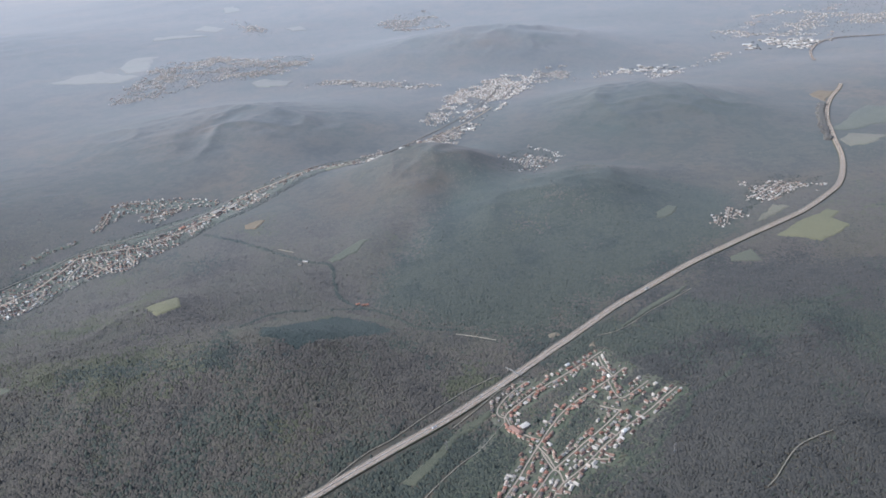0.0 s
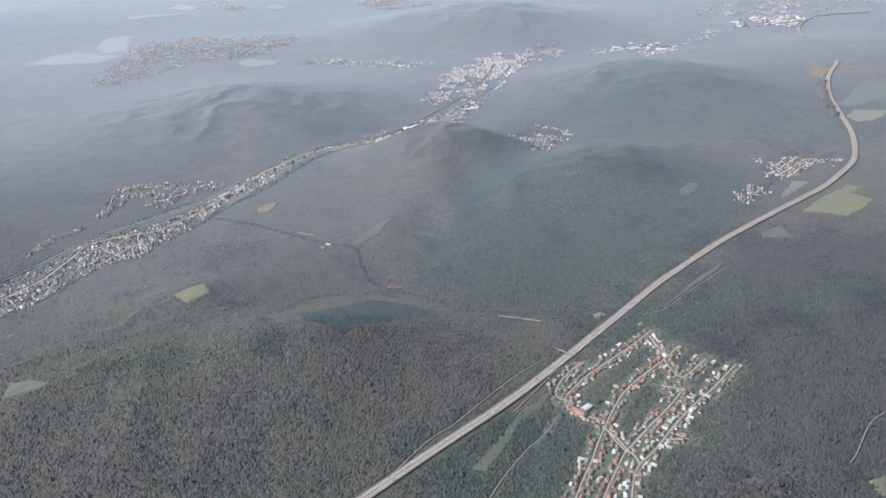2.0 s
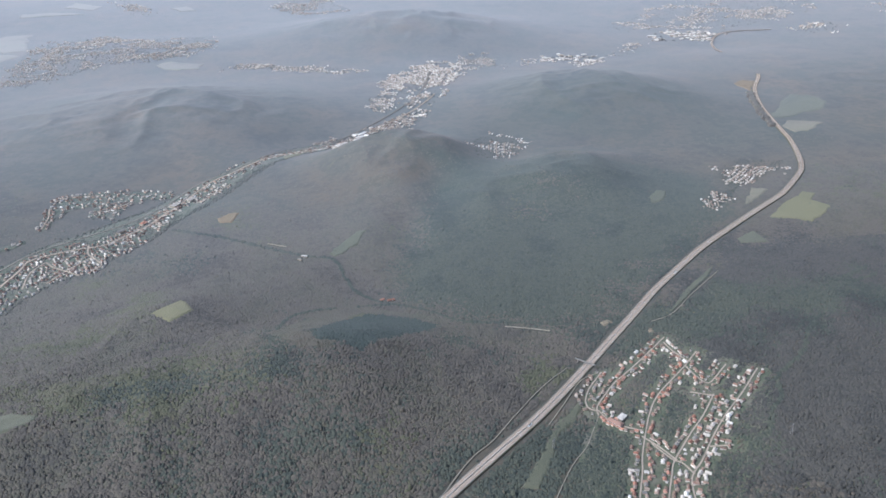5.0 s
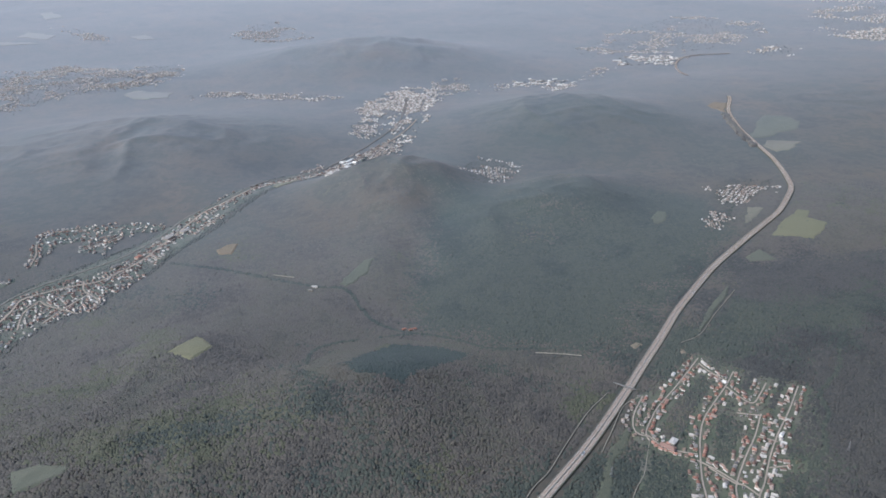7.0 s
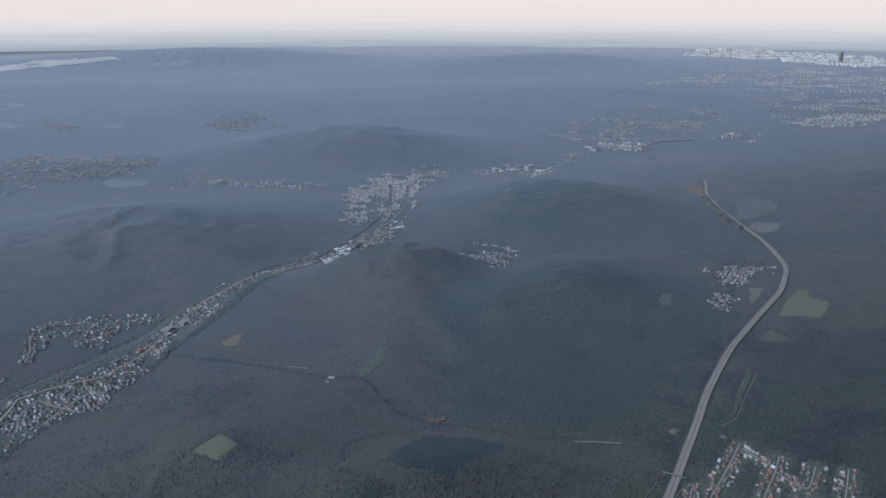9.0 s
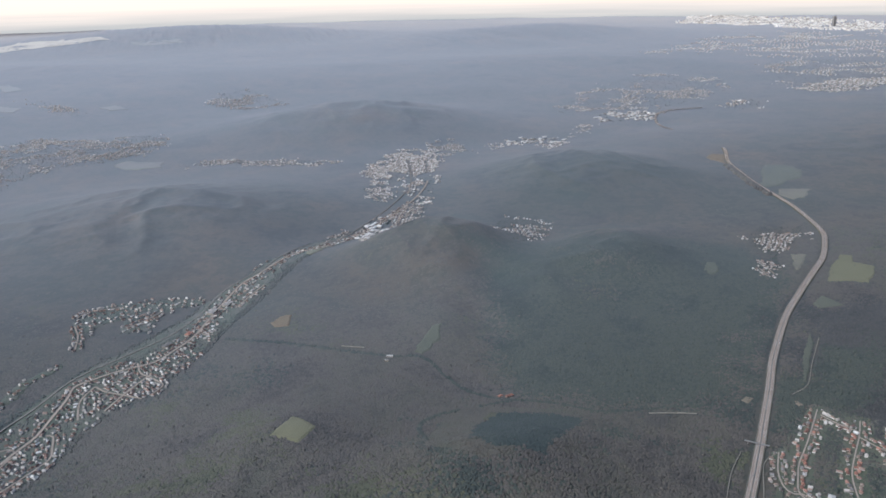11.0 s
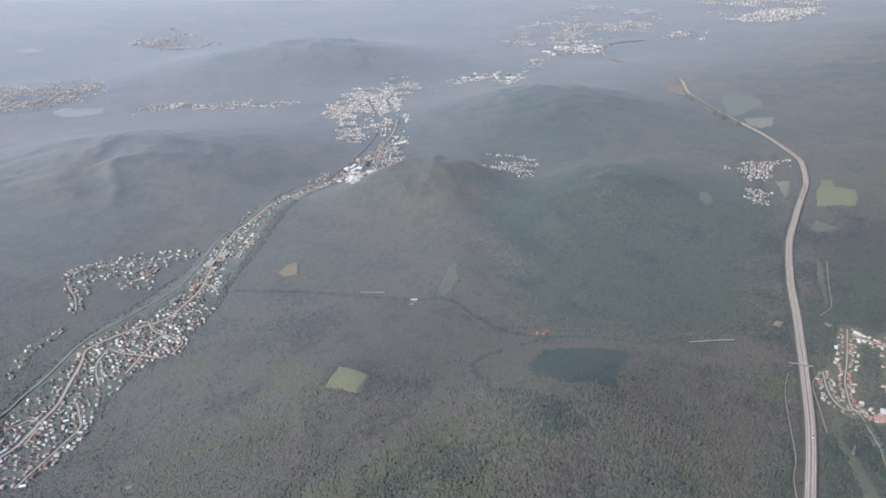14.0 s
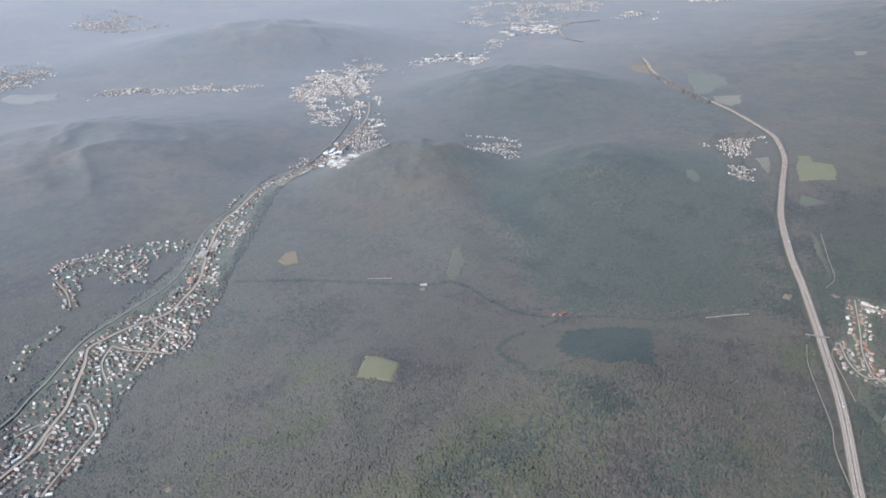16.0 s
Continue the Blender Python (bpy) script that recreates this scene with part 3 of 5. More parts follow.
LEFT_LOW = [(-311.5, 490.9), (-302.3, 508.2), (-290, 518.3), (-282.6, 526.2), (-283.1, 518.4), (-295, 508.1), (-302.5, 495.5), (-309.3, 485.5)]
PLACES = {}
PLACES["town"] = [(-5, 934), (26, 992), (74, 1037), (106, 1024), (90, 940), (57, 884), (2, 850), (-11, 861)]
PLACES["town_left"] = [(-32, 837), (-11, 861), (2, 850), (-8, 792), (-20, 777), (-33, 790)]
PLACES["town_right"] = [(6, 836), (55, 877), (38, 802), (18, 762), (6, 764), (22, 806), (0, 793)]
PLACES["past"] = [(113, 1056), (147, 1082), (157, 1049), (150, 1004), (110, 975), (91, 948)]
PLACES["strip"] = [(-25.6, 750.7), (11, 763.8), (16.4, 752.3), (-2.6, 732.9), (-45.6, 633.5), (-34.1, 736)]
PLACES["works"] = [(-64.8, 717.3), (-50.2, 735.2), (-28.6, 737), (-36.2, 721.3), (-67.1, 640.7)]
PLACES["strip2"] = [(-107.8, 690), (-84, 717), (-65, 724), (-65, 713), (-86, 700), (-105.9, 677.6)]
PLACES["string"] = [(146, 1014), (220, 1040), (238, 1065), (302, 1050), (354, 1084), (423, 1181), (412, 1140), (337, 1032), (256, 970), (218, 1014), (144, 986)]
PLACES["halls1"] = [(228, 1055), (260, 1065), (302, 1050), (282, 1017), (237, 1040)]
PLACES["halls2"] = [(432, 1178), (490, 1227), (551, 1184), (524, 1135), (432, 1141)]
PLACES["suburbA"] = [(413, 1289), (506, 1388), (633, 1487), (794, 1600), (910, 1470), (844, 1347), (623, 1226), (558, 1213), (483, 1254), (414, 1225)]
PLACES["cluster"] = [(692, 1181), (773, 1238), (776, 1188), (720, 1128), (682, 1135)]
PLACES["suburbR"] = [(1157, 1629), (1332, 1692), (1456, 1550), (1109, 1222), (958, 1203), (930, 1273), (1016, 1422)]
PLACES["suburbRedge"] = [(965, 1313), (1084, 1336), (1219, 1326), (1123, 1235), (966, 1198), (947, 1248)]
PLACES["plain"] = [(1015, 1932), (1494, 2316), (2027, 2526), (2205, 2256), (1517, 1607), (1266, 1783)]
PLACES["city"] = [(2119, 3329), (2589, 3822), (2707, 3732), (2703, 3145), (2774, 2793), (2237, 2286), (2212, 2611), (2118, 2973)]
PLACES["left"] = [(-456, 1062), (-477, 1235), (-454, 1301), (-398, 1320), (-310, 1183), (-235, 1290), (-213, 1216), (-247, 1133), (-295, 1097), (-344, 1085), (-391, 1043), (-415, 988), (-453, 1002)]
PLACES["left2"] = [(-445, 1210), (-438, 1310), (-398, 1335), (-337, 1283), (-265, 1297), (-213, 1222), (-235, 1136), (-316, 1104), (-362, 1072), (-398, 986)]
PLACES["row"] = [(-209, 1065), (-161, 1078), (-86, 1044), (-20, 1009), (-25, 990), (-90, 1008), (-162, 1044), (-202, 1048)]
PLACES["row_halls"] = [(-162, 1060), (-153, 1079), (-132, 1067), (-136, 1043)]
PLACES["row_halls2"] = [(-80, 1026), (-65, 1046), (-38, 1022), (-49, 984)]
PLACES["farA"] = [(-148, 1593), (-106, 1723), (-52, 1759), (0, 1555), (-83, 1489)]
PLACES["farB"] = [(-476, 1776), (-429, 1698), (-335, 1536), (-372, 1507), (-414, 1558)]
PLACES["hamlet"] = [(47.4, 671.5), (68.5, 692.9), (91.6, 661.4), (76.5, 628.4), (42.4, 602.5), (35.7, 610.9), (40.3, 644.8)]
PLACES["village2"] = [(219.2, 558.1), (248.8, 576.4), (279.8, 561.9), (255.7, 536.3), (227.4, 523.7), (208.3, 511.2), (203.3, 530.2)]
PLACES["village2b"] = [(185.8, 507.8), (208.3, 511.2), (192.8, 490), (173.8, 478.9), (170.1, 484.7)]
FAR_PLACES = [PLACES[k] for k in PLACES]

def bell(x, y, a, b, c, d):
    return np.exp(-((x - a) / c) ** 2 - ((y - b) / d) ** 2)


GREEN_SLOPE = [(-12.2, 608.6), (-5.1, 570.3), (-15.4, 529), (-42.2, 468.2), (-55.2, 409.9), (-46.8, 388.6), (17.8, 348.4), (51.7, 355.5), (100.3, 391.3), (173.2, 467.7), (207.8, 545.5), (130.8, 572.3), (66.5, 591.9), (18.4, 593.1)]


# ---- ground ----
def spaced(lo, hi, near_lo, near_hi, step, growth):
    mid = list(np.arange(near_lo, near_hi + step / 2, step))
    up, d = [mid[-1]], step
    while up[-1] < hi:
        d *= growth
        up.append(min(hi, up[-1] + d))
    dn, d = [mid[0]], step
    while dn[-1] > lo:
        d *= growth
        dn.append(max(lo, dn[-1] - d))
    return np.array(dn[:0:-1] + mid + up[1:])


R_EDGE = 4600.0
gx, gy = spaced(-R_EDGE, R_EDGE, -420, 480, 2.6, 1.035), spaced(-R_EDGE, R_EDGE, 360, 1000, 2.6, 1.03)
X, Y = np.meshgrid(gx, gy)
rough = np.random.default_rng(3).normal(0, 0.07, X.shape) * np.clip((Y - 370) / 60, 0, 1) * np.clip((1000 - Y) / 300, 0, 1)
Z = height(X, Y) + rough - 0.12 * np.clip((560 - Y) / 100, 0, 1)
nx, ny = len(gx), len(gy)
idx = np.arange(nx * ny).reshape(ny, nx)
a, b, c, d = idx[:-1, :-1].ravel(), idx[:-1, 1:].ravel(), idx[1:, 1:].ravel(), idx[1:, :-1].ravel()
keep = np.hypot(X[:-1, :-1], Y[:-1, :-1]).ravel() < R_EDGE + 40
tris = np.concatenate([np.stack([a, b, c], 1)[keep], np.stack([a, c, d], 1)[keep]])
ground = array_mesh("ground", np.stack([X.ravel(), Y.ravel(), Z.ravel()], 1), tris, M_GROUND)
# which woods grow where: bare brown beech or dark mixed green
stand = np.zeros(X.size)
for k in range(24):
    wob = 20 * np.sin(X.ravel() / 17 + Y.ravel() / 23 + 2 * np.sin(Y.ravel() / 31)), 20 * np.sin(Y.ravel() / 19 - X.ravel() / 29)
    stand += inside(X.ravel() + wob[0] * 0.5 + 17 * math.cos(k * 2.4) * k / 24, Y.ravel() + wob[1] * 0.5 + 17 * math.sin(k * 2.4) * k / 24, GREEN_SLOPE) / 24
stand += 0.5 * bell(X.ravel(), Y.ravel(), 190, 780, 150, 110) - 0.4 * bell(X.ravel(), Y.ravel(), -50, 530, 110, 120)
stand = np.clip(stand + 0.35 * lattice_noise(X, Y, 70, 11).ravel() + 0.25 * lattice_noise(X, Y, 23, 12).ravel(), -1, 1)
ground.data.attributes.new("stand", "FLOAT", "POINT").data.foreach_set("value", stand.astype(np.float32))
tagged(ground, "wooded rolling hills in muted brown and green", "ground", kind="structure")

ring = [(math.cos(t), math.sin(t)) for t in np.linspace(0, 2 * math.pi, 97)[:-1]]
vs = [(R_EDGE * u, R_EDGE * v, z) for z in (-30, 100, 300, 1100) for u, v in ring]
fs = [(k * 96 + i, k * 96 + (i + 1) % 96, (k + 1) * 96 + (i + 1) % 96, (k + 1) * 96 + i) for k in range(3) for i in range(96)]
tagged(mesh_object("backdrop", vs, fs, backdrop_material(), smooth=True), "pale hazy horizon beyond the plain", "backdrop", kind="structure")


# ---- roads, railway, fields ----
def ribbon(name, line, lo, hi, lift, mat, parent=None, skirt=0.0, dashes=0):
    """A strip along a line between two offsets from it, lying on the land."""
    t = np.gradient(line, axis=0)
    t /= np.linalg.norm(t, axis=1)[:, None] + 1e-9
    nrm = np.stack([t[:, 1], -t[:, 0]], 1)
    z = height(line[:, 0], line[:, 1]) + lift + 0.0005 * np.hypot(line[:, 0], line[:, 1] - 250)
    l, r = line + nrm * lo, line + nrm * hi
    verts, faces = [], []
    for (ax, ay), (bx, by), zz in zip(l, r, z):
        verts += [(ax, ay, zz), (bx, by, zz)]
    for i in range(len(line) - 1):
        if not dashes or i % dashes == 0:
            faces.append((2 * i, 2 * i + 1, 2 * i + 3, 2 * i + 2))
    if skirt:
        k = len(verts)
        verts += [(x, y, z - skirt) for x, y, z in verts]
        for i in range(len(line) - 1):
            faces += [(2 * i, 2 * i + 2, k + 2 * i + 2, k + 2 * i), (2 * i + 1, k + 2 * i + 1, k + 2 * i + 3, 2 * i + 3)]
    return mesh_object(name, verts, faces, mat, parent)


HIDDEN = int(np.argmin(np.hypot(MOTORWAY[:, 0] - 424, MOTORWAY[:, 1] - 852)))
AGAIN = int(np.argmin(np.hypot(MOTORWAY[:, 0] - 462, MOTORWAY[:, 1] - 1020)))
for piece in (MOTORWAY[:HIDDEN], MOTORWAY[AGAIN:]):
    motorway = tagged(new("motorway"), "pale two-carriageway motorway curving through woods", "motorway", kind="structure")
    near = piece[:150]
    if piece[0, 1] < 800:
        ribbon("embankment", piece, -2.3, 2.3, 0.3, M_VERGE, motorway, 0.8)
    for s in (-1, 1):
        ribbon("carriageway", piece, min(s * 0.26, s * 1.78), max(s * 0.26, s * 1.78), 0.42, M_LANE, motorway, 0.1)
        for o in (0.36, 1.56):
            ribbon("edge_line", piece, s * o - 0.018, s * o + 0.018, 0.45, M_LINE, motorway)
        ribbon("lane_line", smooth_line(near[::3], 1.2), s * 0.96 - 0.025, s * 0.96 + 0.025, 0.45, M_LINE, motorway, 0, 3)
        ribbon("worn_lane", near, s * 1.22 - 0.22, s * 1.22 + 0.22, 0.435, M_WORN, motorway)
        ribbon("guard_rail", near, s * 2.1 - 0.03, s * 2.1 + 0.03, 0.6, M_STEEL, motorway, 0.12)
    ribbon("guard_rail", near, -0.05, 0.05, 0.6, M_STEEL, motorway, 0.14)
tagged(ribbon("main_road", MAIN[MAIN[:, 1] < 840], -0.75, 0.75, 0.35, M_ROAD, None, 0.2), "pale main road along the valley houses", "road", kind="structure")
tagged(ribbon("railway_bed", RAIL, -0.5, 0.5, 0.32, M_RAIL, None, 0.2), "grey railway line along the valley", "railway", kind="structure")
for st in VILLAGE_STREETS:
    tagged(ribbon("street", st, -0.3, 0.3, 0.35, M_ROAD, None, 0.2), "narrow pale village street", "road", kind="structure")
for st in VALLEY_STREETS:
    tagged(ribbon("street", st, -0.48, 0.48, 0.37, M_ROAD, None, 0.2), "pale residential street in the valley", "road", kind="structure")
for st in LANES:
    half = 0.42 if len(st) < 12 else 0.16
    tagged(ribbon("track", st, -half, half, 0.38, M_TRACK, None, 0.2), "pale gravel track beside woods", "track", kind="structure")


def field(name, mat, outline, label, lift=0.28):
    bm = bmesh.new()
    f = bm.faces.new([bm.verts.new((x, y, 0)) for x, y in outline])
    bmesh.ops.triangulate(bm, faces=[f])
    size = max(np.ptp(np.array(outline), axis=0))
    for _ in range(7):
        long_edges = [e for e in bm.edges if e.calc_length() > max(1.6, size / 36)]
        if long_edges:
            bmesh.ops.subdivide_edges(bm, edges=long_edges, cuts=1, use_grid_fill=False)
            bmesh.ops.triangulate(bm, faces=bm.faces[:])
    for v in bm.verts:
        x, y = v.co.x, v.co.y
        w, q = min(9.0, size * (0.06 if y > 450 else 0.03)), max(5.0, size / 3.5)
        v.co.x += w * (noise.noise((x / q, y / q, 1)) + 0.4 * noise.noise((3 * x / q, 3 * y / q, 2)))
        v.co.y += w * (noise.noise((x / q, y / q, 9)) + 0.4 * noise.noise((3 * x / q, 3 * y / q, 7)))
        v.co.z = float(height(v.co.x, v.co.y)) + lift + 0.0003 * math.hypot(x, y - 250) - (0.6 if v.is_boundary else 0)
    bmesh.ops.recalc_face_normals(bm, faces=bm.faces[:])
    me = bpy.data.meshes.new(name)
    bm.to_mesh(me)
    bm.free()
    me.materials.append(mat)
    for p in me.polygons:
        p.use_smooth = True
    tagged(new(name, me), label, name.replace("_", " "), kind="structure")


for k, (name, mat, outline, label) in enumerate(FIELDS):
    if mat != M_HEATH:
        field(name, mat, outline, label, 0.28 + 0.004 * k)

# ---- woods ----
def sunk(y):
    """Crowns merge into the closed canopy farther off."""
    return np.clip((y - 430) / 210, 0, 1)


def crowns(name, x, y, size, tall, mat, label, sides=6, pointed=False, category="woods"):
    """Many tree crowns as one mesh: uneven domes or cones."""
    n = len(x)
    if not n:
        return
    rng = np.random.default_rng(len(x))
    z0 = height(x, y)
    if category == "woods":
        z0 = z0 - sunk(y) * np.where(tall > 0.5, 0.0, 1.0) * (0.02 + 1.0 * tall)
    level = height(x, y)
    sx, sy = (height(x + 1.5, y) - level) / 1.5, (height(x, y + 1.5) - level) / 1.5
    rings = [(-0.15, 1.0), (0.62, 0.66)] if not pointed else [(0.0, 1.0), (0.45, 0.62)]
    if sides < 5:
        rings = [(-0.1, 1.0)]
    turn = rng.random(n) * 6.28
    lean = rng.normal(0, 0.12, (n, 2))
    verts = []
    reach = rng.uniform(0.72, 1.25, (sides, n))
    for hgt, rad in rings:
        for k in range(sides):
            t = turn + (k + 0.5 * hgt) * 2 * np.pi / sides
            r = size * rad * reach[k] * rng.uniform(0.94, 1.06, n)
            verts.append(np.stack([x + r * np.cos(t) + lean[:, 0] * hgt, y + r * np.sin(t) + lean[:, 1] * hgt, z0 + r * (sx * np.cos(t) + sy * np.sin(t)) + tall * (hgt + rng.uniform(-0.1, 0.1, n)) + 0.04], 1))
    verts.append(np.stack([x + lean[:, 0], y + lean[:, 1], z0 + 0.04 + tall * rng.uniform(0.85, 1.15, n)], 1))
    m = len(verts)
    V = np.stack(verts, 1).reshape(-1, 3)
    F = []
    for k in range(len(rings) - 1):
        for i in range(sides):
            a, b = k * sides + i, k * sides + (i + 1) % sides
            F += [(a, b, b + sides), (a, b + sides, a + sides)]
    top = (len(rings) - 1) * sides
    F += [(top + i, top + (i + 1) % sides, m - 1) for i in range(sides)]
    T = (np.array(F)[None] + (np.arange(n) * m)[:, None, None]).reshape(-1, 3)
    return tagged(array_mesh(name, V, T, mat, True), label, category, kind="stuff")


def lattice(x0, x1, y0, y1, step, seed):
    rng = np.random.default_rng(seed)
    x, y = np.meshgrid(np.arange(x0, x1, step), np.arange(y0, y1, step))
    x = x + (np.arange(x.shape[0])[:, None] % 2) * step / 2
    return (x + rng.uniform(-0.45, 0.45, x.shape) * step).ravel(), (y + rng.uniform(-0.45, 0.45, y.shape) * step).ravel(), rng


def open_land(x, y):
    """Where no woods stand."""
    r = (away(x, y, MOTORWAY[:HIDDEN]) < np.where(y > 640, 3.6, 4.2)) | (away(x, y, MOTORWAY[AGAIN:]) < 4.5)
    r |= (away(x, y, MAIN) < 2.2) | (away(x, y, RAIL) < 2.8)
    for s in LANES:
        r |= away(x, y, s) < 1.3
    stray = np.random.default_rng(len(x))
    jx, jy = stray.normal(0, 0.8, (2, len(x)))
    lone = (y > 420) & (stray.random(len(x)) < 0.06)
    for f in FIELDS:
        if f[1] != M_HEATH:
            r |= inside(x + jx, y + jy, f[2]) & ~lone
    for p in (LEFT_SLOPE, LEFT_LOW, *FAR_PLACES):
        r |= inside(x, y, p)
    for p, streets in ((VILLAGE, VILLAGE_STREETS), (VALLEY, VALLEY_STREETS + [MAIN])):
        k = np.flatnonzero(inside(x, y, p))
        r[k[np.min([away(x[k], y[k], st) for st in streets], axis=0) < 5.5]] = True
    return r




def greenness(x, y):
    # the last term darkens the right-hand woods, where haze is thinner
    g = 0.28 * bell(x, y, -60, 285, 85, 90) + 0.8 * bell(x, y, 0, 235, 40, 40) + 0.6 * bell(x, y, 80, 340, 70, 30) + 0.5 * bell(x, y, 190, 760, 150, 120) + 0.25 * bell(x, y, 190, 280, 130, 130)
    return g - 1.1 * bell(x, y, -70, 550, 70, 80)


for x0, x1, y0, y1, step, sides, seed in ((-350, 300, 172, 470, 1.05, 4, 1), (-340, 360, 470, 640, 1.4, 4, 3), (-460, 480, 640, 800, 2.0, 4, 2), (-450, 320, -60, 172, 4.5, 4, 6)):
    x, y, rng = lattice(x0, x1, y0, y1, step, seed)
    ok = ~open_land(x + rng.normal(0, 0.5, len(x)), y + rng.normal(0, 0.5, len(x)))
    x, y = x[ok], y[ok]
    fir = inside(x + rng.normal(0, 0.8, len(x)), y + rng.normal(0, 0.8, len(x)), FIR_STAND)
    patch = ripple(x, y, 60.0) * 0.5 + ripple(x, y, 17.0, 5.0) * 0.45 + rng.normal(0, 0.12, len(x))
    wx, wy = 16 * ripple(x, y, 26.0, 3.0) + rng.normal(0, 6, len(x)), 16 * ripple(x, y, 26.0, 6.0) + rng.normal(0, 6, len(x))
    slope = inside(x + wx, y + wy, GREEN_SLOPE)
    green = ((greenness(x, y) + patch > 0.42) | (slope & (patch > -0.35))) & ~fir
    fresh = ~green & ~fir & (ripple(x, y, 38.0, 8.0) + 0.5 * ripple(x, y, 9.0, 2.0) + rng.normal(0, 0.15, len(x)) + 0.35 * bell(x, y, -200, 330, 80, 60) > 0.52)
    # right-hand woods take the darkened copy in place of haze falling off
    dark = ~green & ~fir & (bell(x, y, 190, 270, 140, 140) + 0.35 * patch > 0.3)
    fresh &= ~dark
    bare = ~green & ~fir & ~fresh & ~dark
    scrub = np.any([inside(x, y, f[2]) for f in FIELDS if f[1] == M_HEATH], axis=0) & ~fir
    green, fresh, bare, dark = green & ~scrub, fresh & ~scrub, bare & ~scrub, dark & ~scrub
    wet = np.min([away(x, y, s) for s in BROOKS], axis=0) < 1.0
    wet &= ~scrub
    green |= wet
    fresh &= ~wet
    bare &= ~wet
    dark &= ~wet
    sz = step * 0.98 * rng.choice([0.6, 0.8, 1.0, 1.4], len(x), p=[0.28, 0.34, 0.28, 0.1]) * rng.uniform(0.85, 1.15, len(x))
    if y0 == 640:
        # farther off the canopy closes and only the trees along brooks stand out
        green, fresh, bare, dark, scrub = green & wet, fresh & wet, bare & wet, dark & wet, scrub & wet
    tl = step * np.interp(y, (230, 330, 430, 500, 640), (0.75, 0.62, 0.42, 0.26, 0.12)) * rng.uniform(0.75, 1.25, len(x)) * np.where(rng.random(len(x)) < 0.015, 2.5, 1.0)
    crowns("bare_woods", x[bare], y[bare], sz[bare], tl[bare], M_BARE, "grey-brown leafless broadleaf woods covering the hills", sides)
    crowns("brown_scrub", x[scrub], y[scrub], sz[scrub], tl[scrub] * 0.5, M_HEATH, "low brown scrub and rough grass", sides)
    crowns("dark_woods", x[dark], y[dark], sz[dark], tl[dark], M_DARK, "grey-brown leafless woods beyond the village, painted darker where haze thins", sides)
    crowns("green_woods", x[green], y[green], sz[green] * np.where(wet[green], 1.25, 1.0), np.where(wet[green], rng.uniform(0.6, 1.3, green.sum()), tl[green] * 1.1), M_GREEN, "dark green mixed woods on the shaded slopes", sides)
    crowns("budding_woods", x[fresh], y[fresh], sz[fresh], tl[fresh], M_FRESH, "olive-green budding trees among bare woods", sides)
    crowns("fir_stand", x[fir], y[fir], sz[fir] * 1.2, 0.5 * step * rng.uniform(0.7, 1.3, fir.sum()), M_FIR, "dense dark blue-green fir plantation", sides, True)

# tall trees close beside the far motorway
near = MOTORWAY[(MOTORWAY[:, 1] > 648) & (MOTORWAY[:, 1] < 772)]
edge = np.random.default_rng(31)
pick = edge.integers(0, len(near), 420)
side = np.gradient(near, axis=0)
side /= np.linalg.norm(side, axis=1)[:, None]
off = edge.uniform(3.6, 6.5, 420)
tree_x, tree_y = near[pick, 0] - side[pick, 1] * off + edge.normal(0, 1, 420), near[pick, 1] + side[pick, 0] * off + edge.normal(0, 1, 420)
crowns("roadside_trees", tree_x, tree_y, edge.uniform(1.4, 2.4, 420), edge.uniform(2.4, 3.4, 420), M_BARE, "bare grey-brown trees close beside the motorway", 5, False, "trees")

# ---- houses ----
def roof_mesh(bm, w, d, z, rise, hip, over=0.16, thick=0.07):
    """A pitched roof with eaves; hip shortens the ridge."""
    x, y = w / 2 + over, d / 2 + over
    r = max(0.05, x - hip)
    lo = [(-x, -y), (x, -y), (x, y), (-x, y)]
    v = [bm.verts.new((a, b, z)) for a, b in lo] + [bm.verts.new((-r, 0, z + rise)), bm.verts.new((r, 0, z + rise))]
    u = [bm.verts.new((a, b, z - thick)) for a, b in lo]
    for f in ((v[0], v[1], v[5], v[4]), (v[2], v[3], v[4], v[5]), (v[1], v[2], v[5]), (v[3], v[0], v[4]), tuple(u[::-1]), (u[0], u[1], v[1], v[0]), (u[1], u[2], v[2], v[1]), (u[2], u[3], v[3], v[2]), (u[3], u[0], v[0], v[3])):
        bm.faces.new(f)


def add_window(root, last, half, tall):
    """A framed window with its pane; further ones share the meshes of the last."""
    if last is None:
        bm = bmesh.new()
        for q in ((-half - 0.03, 0, -half, tall), (half, 0, half + 0.03, tall), (-half - 0.03, -0.03, half + 0.03, 0), (-half - 0.03, tall, half + 0.03, tall + 0.03)):
            box(bm, q[0], -0.03, q[1], q[2], 0.01, q[3])
        frame_ob = part("window", bm, M_FRAME, root)
        bm = bmesh.new()
        box(bm, -half, -0.016, 0, half, 0.008, tall)
        part("pane", bm, M_GLASS, frame_ob)
        return frame_ob
    win = new("window", last.data)
    win.parent = root
    new("pane", last.children[0].data).parent = win
    return win


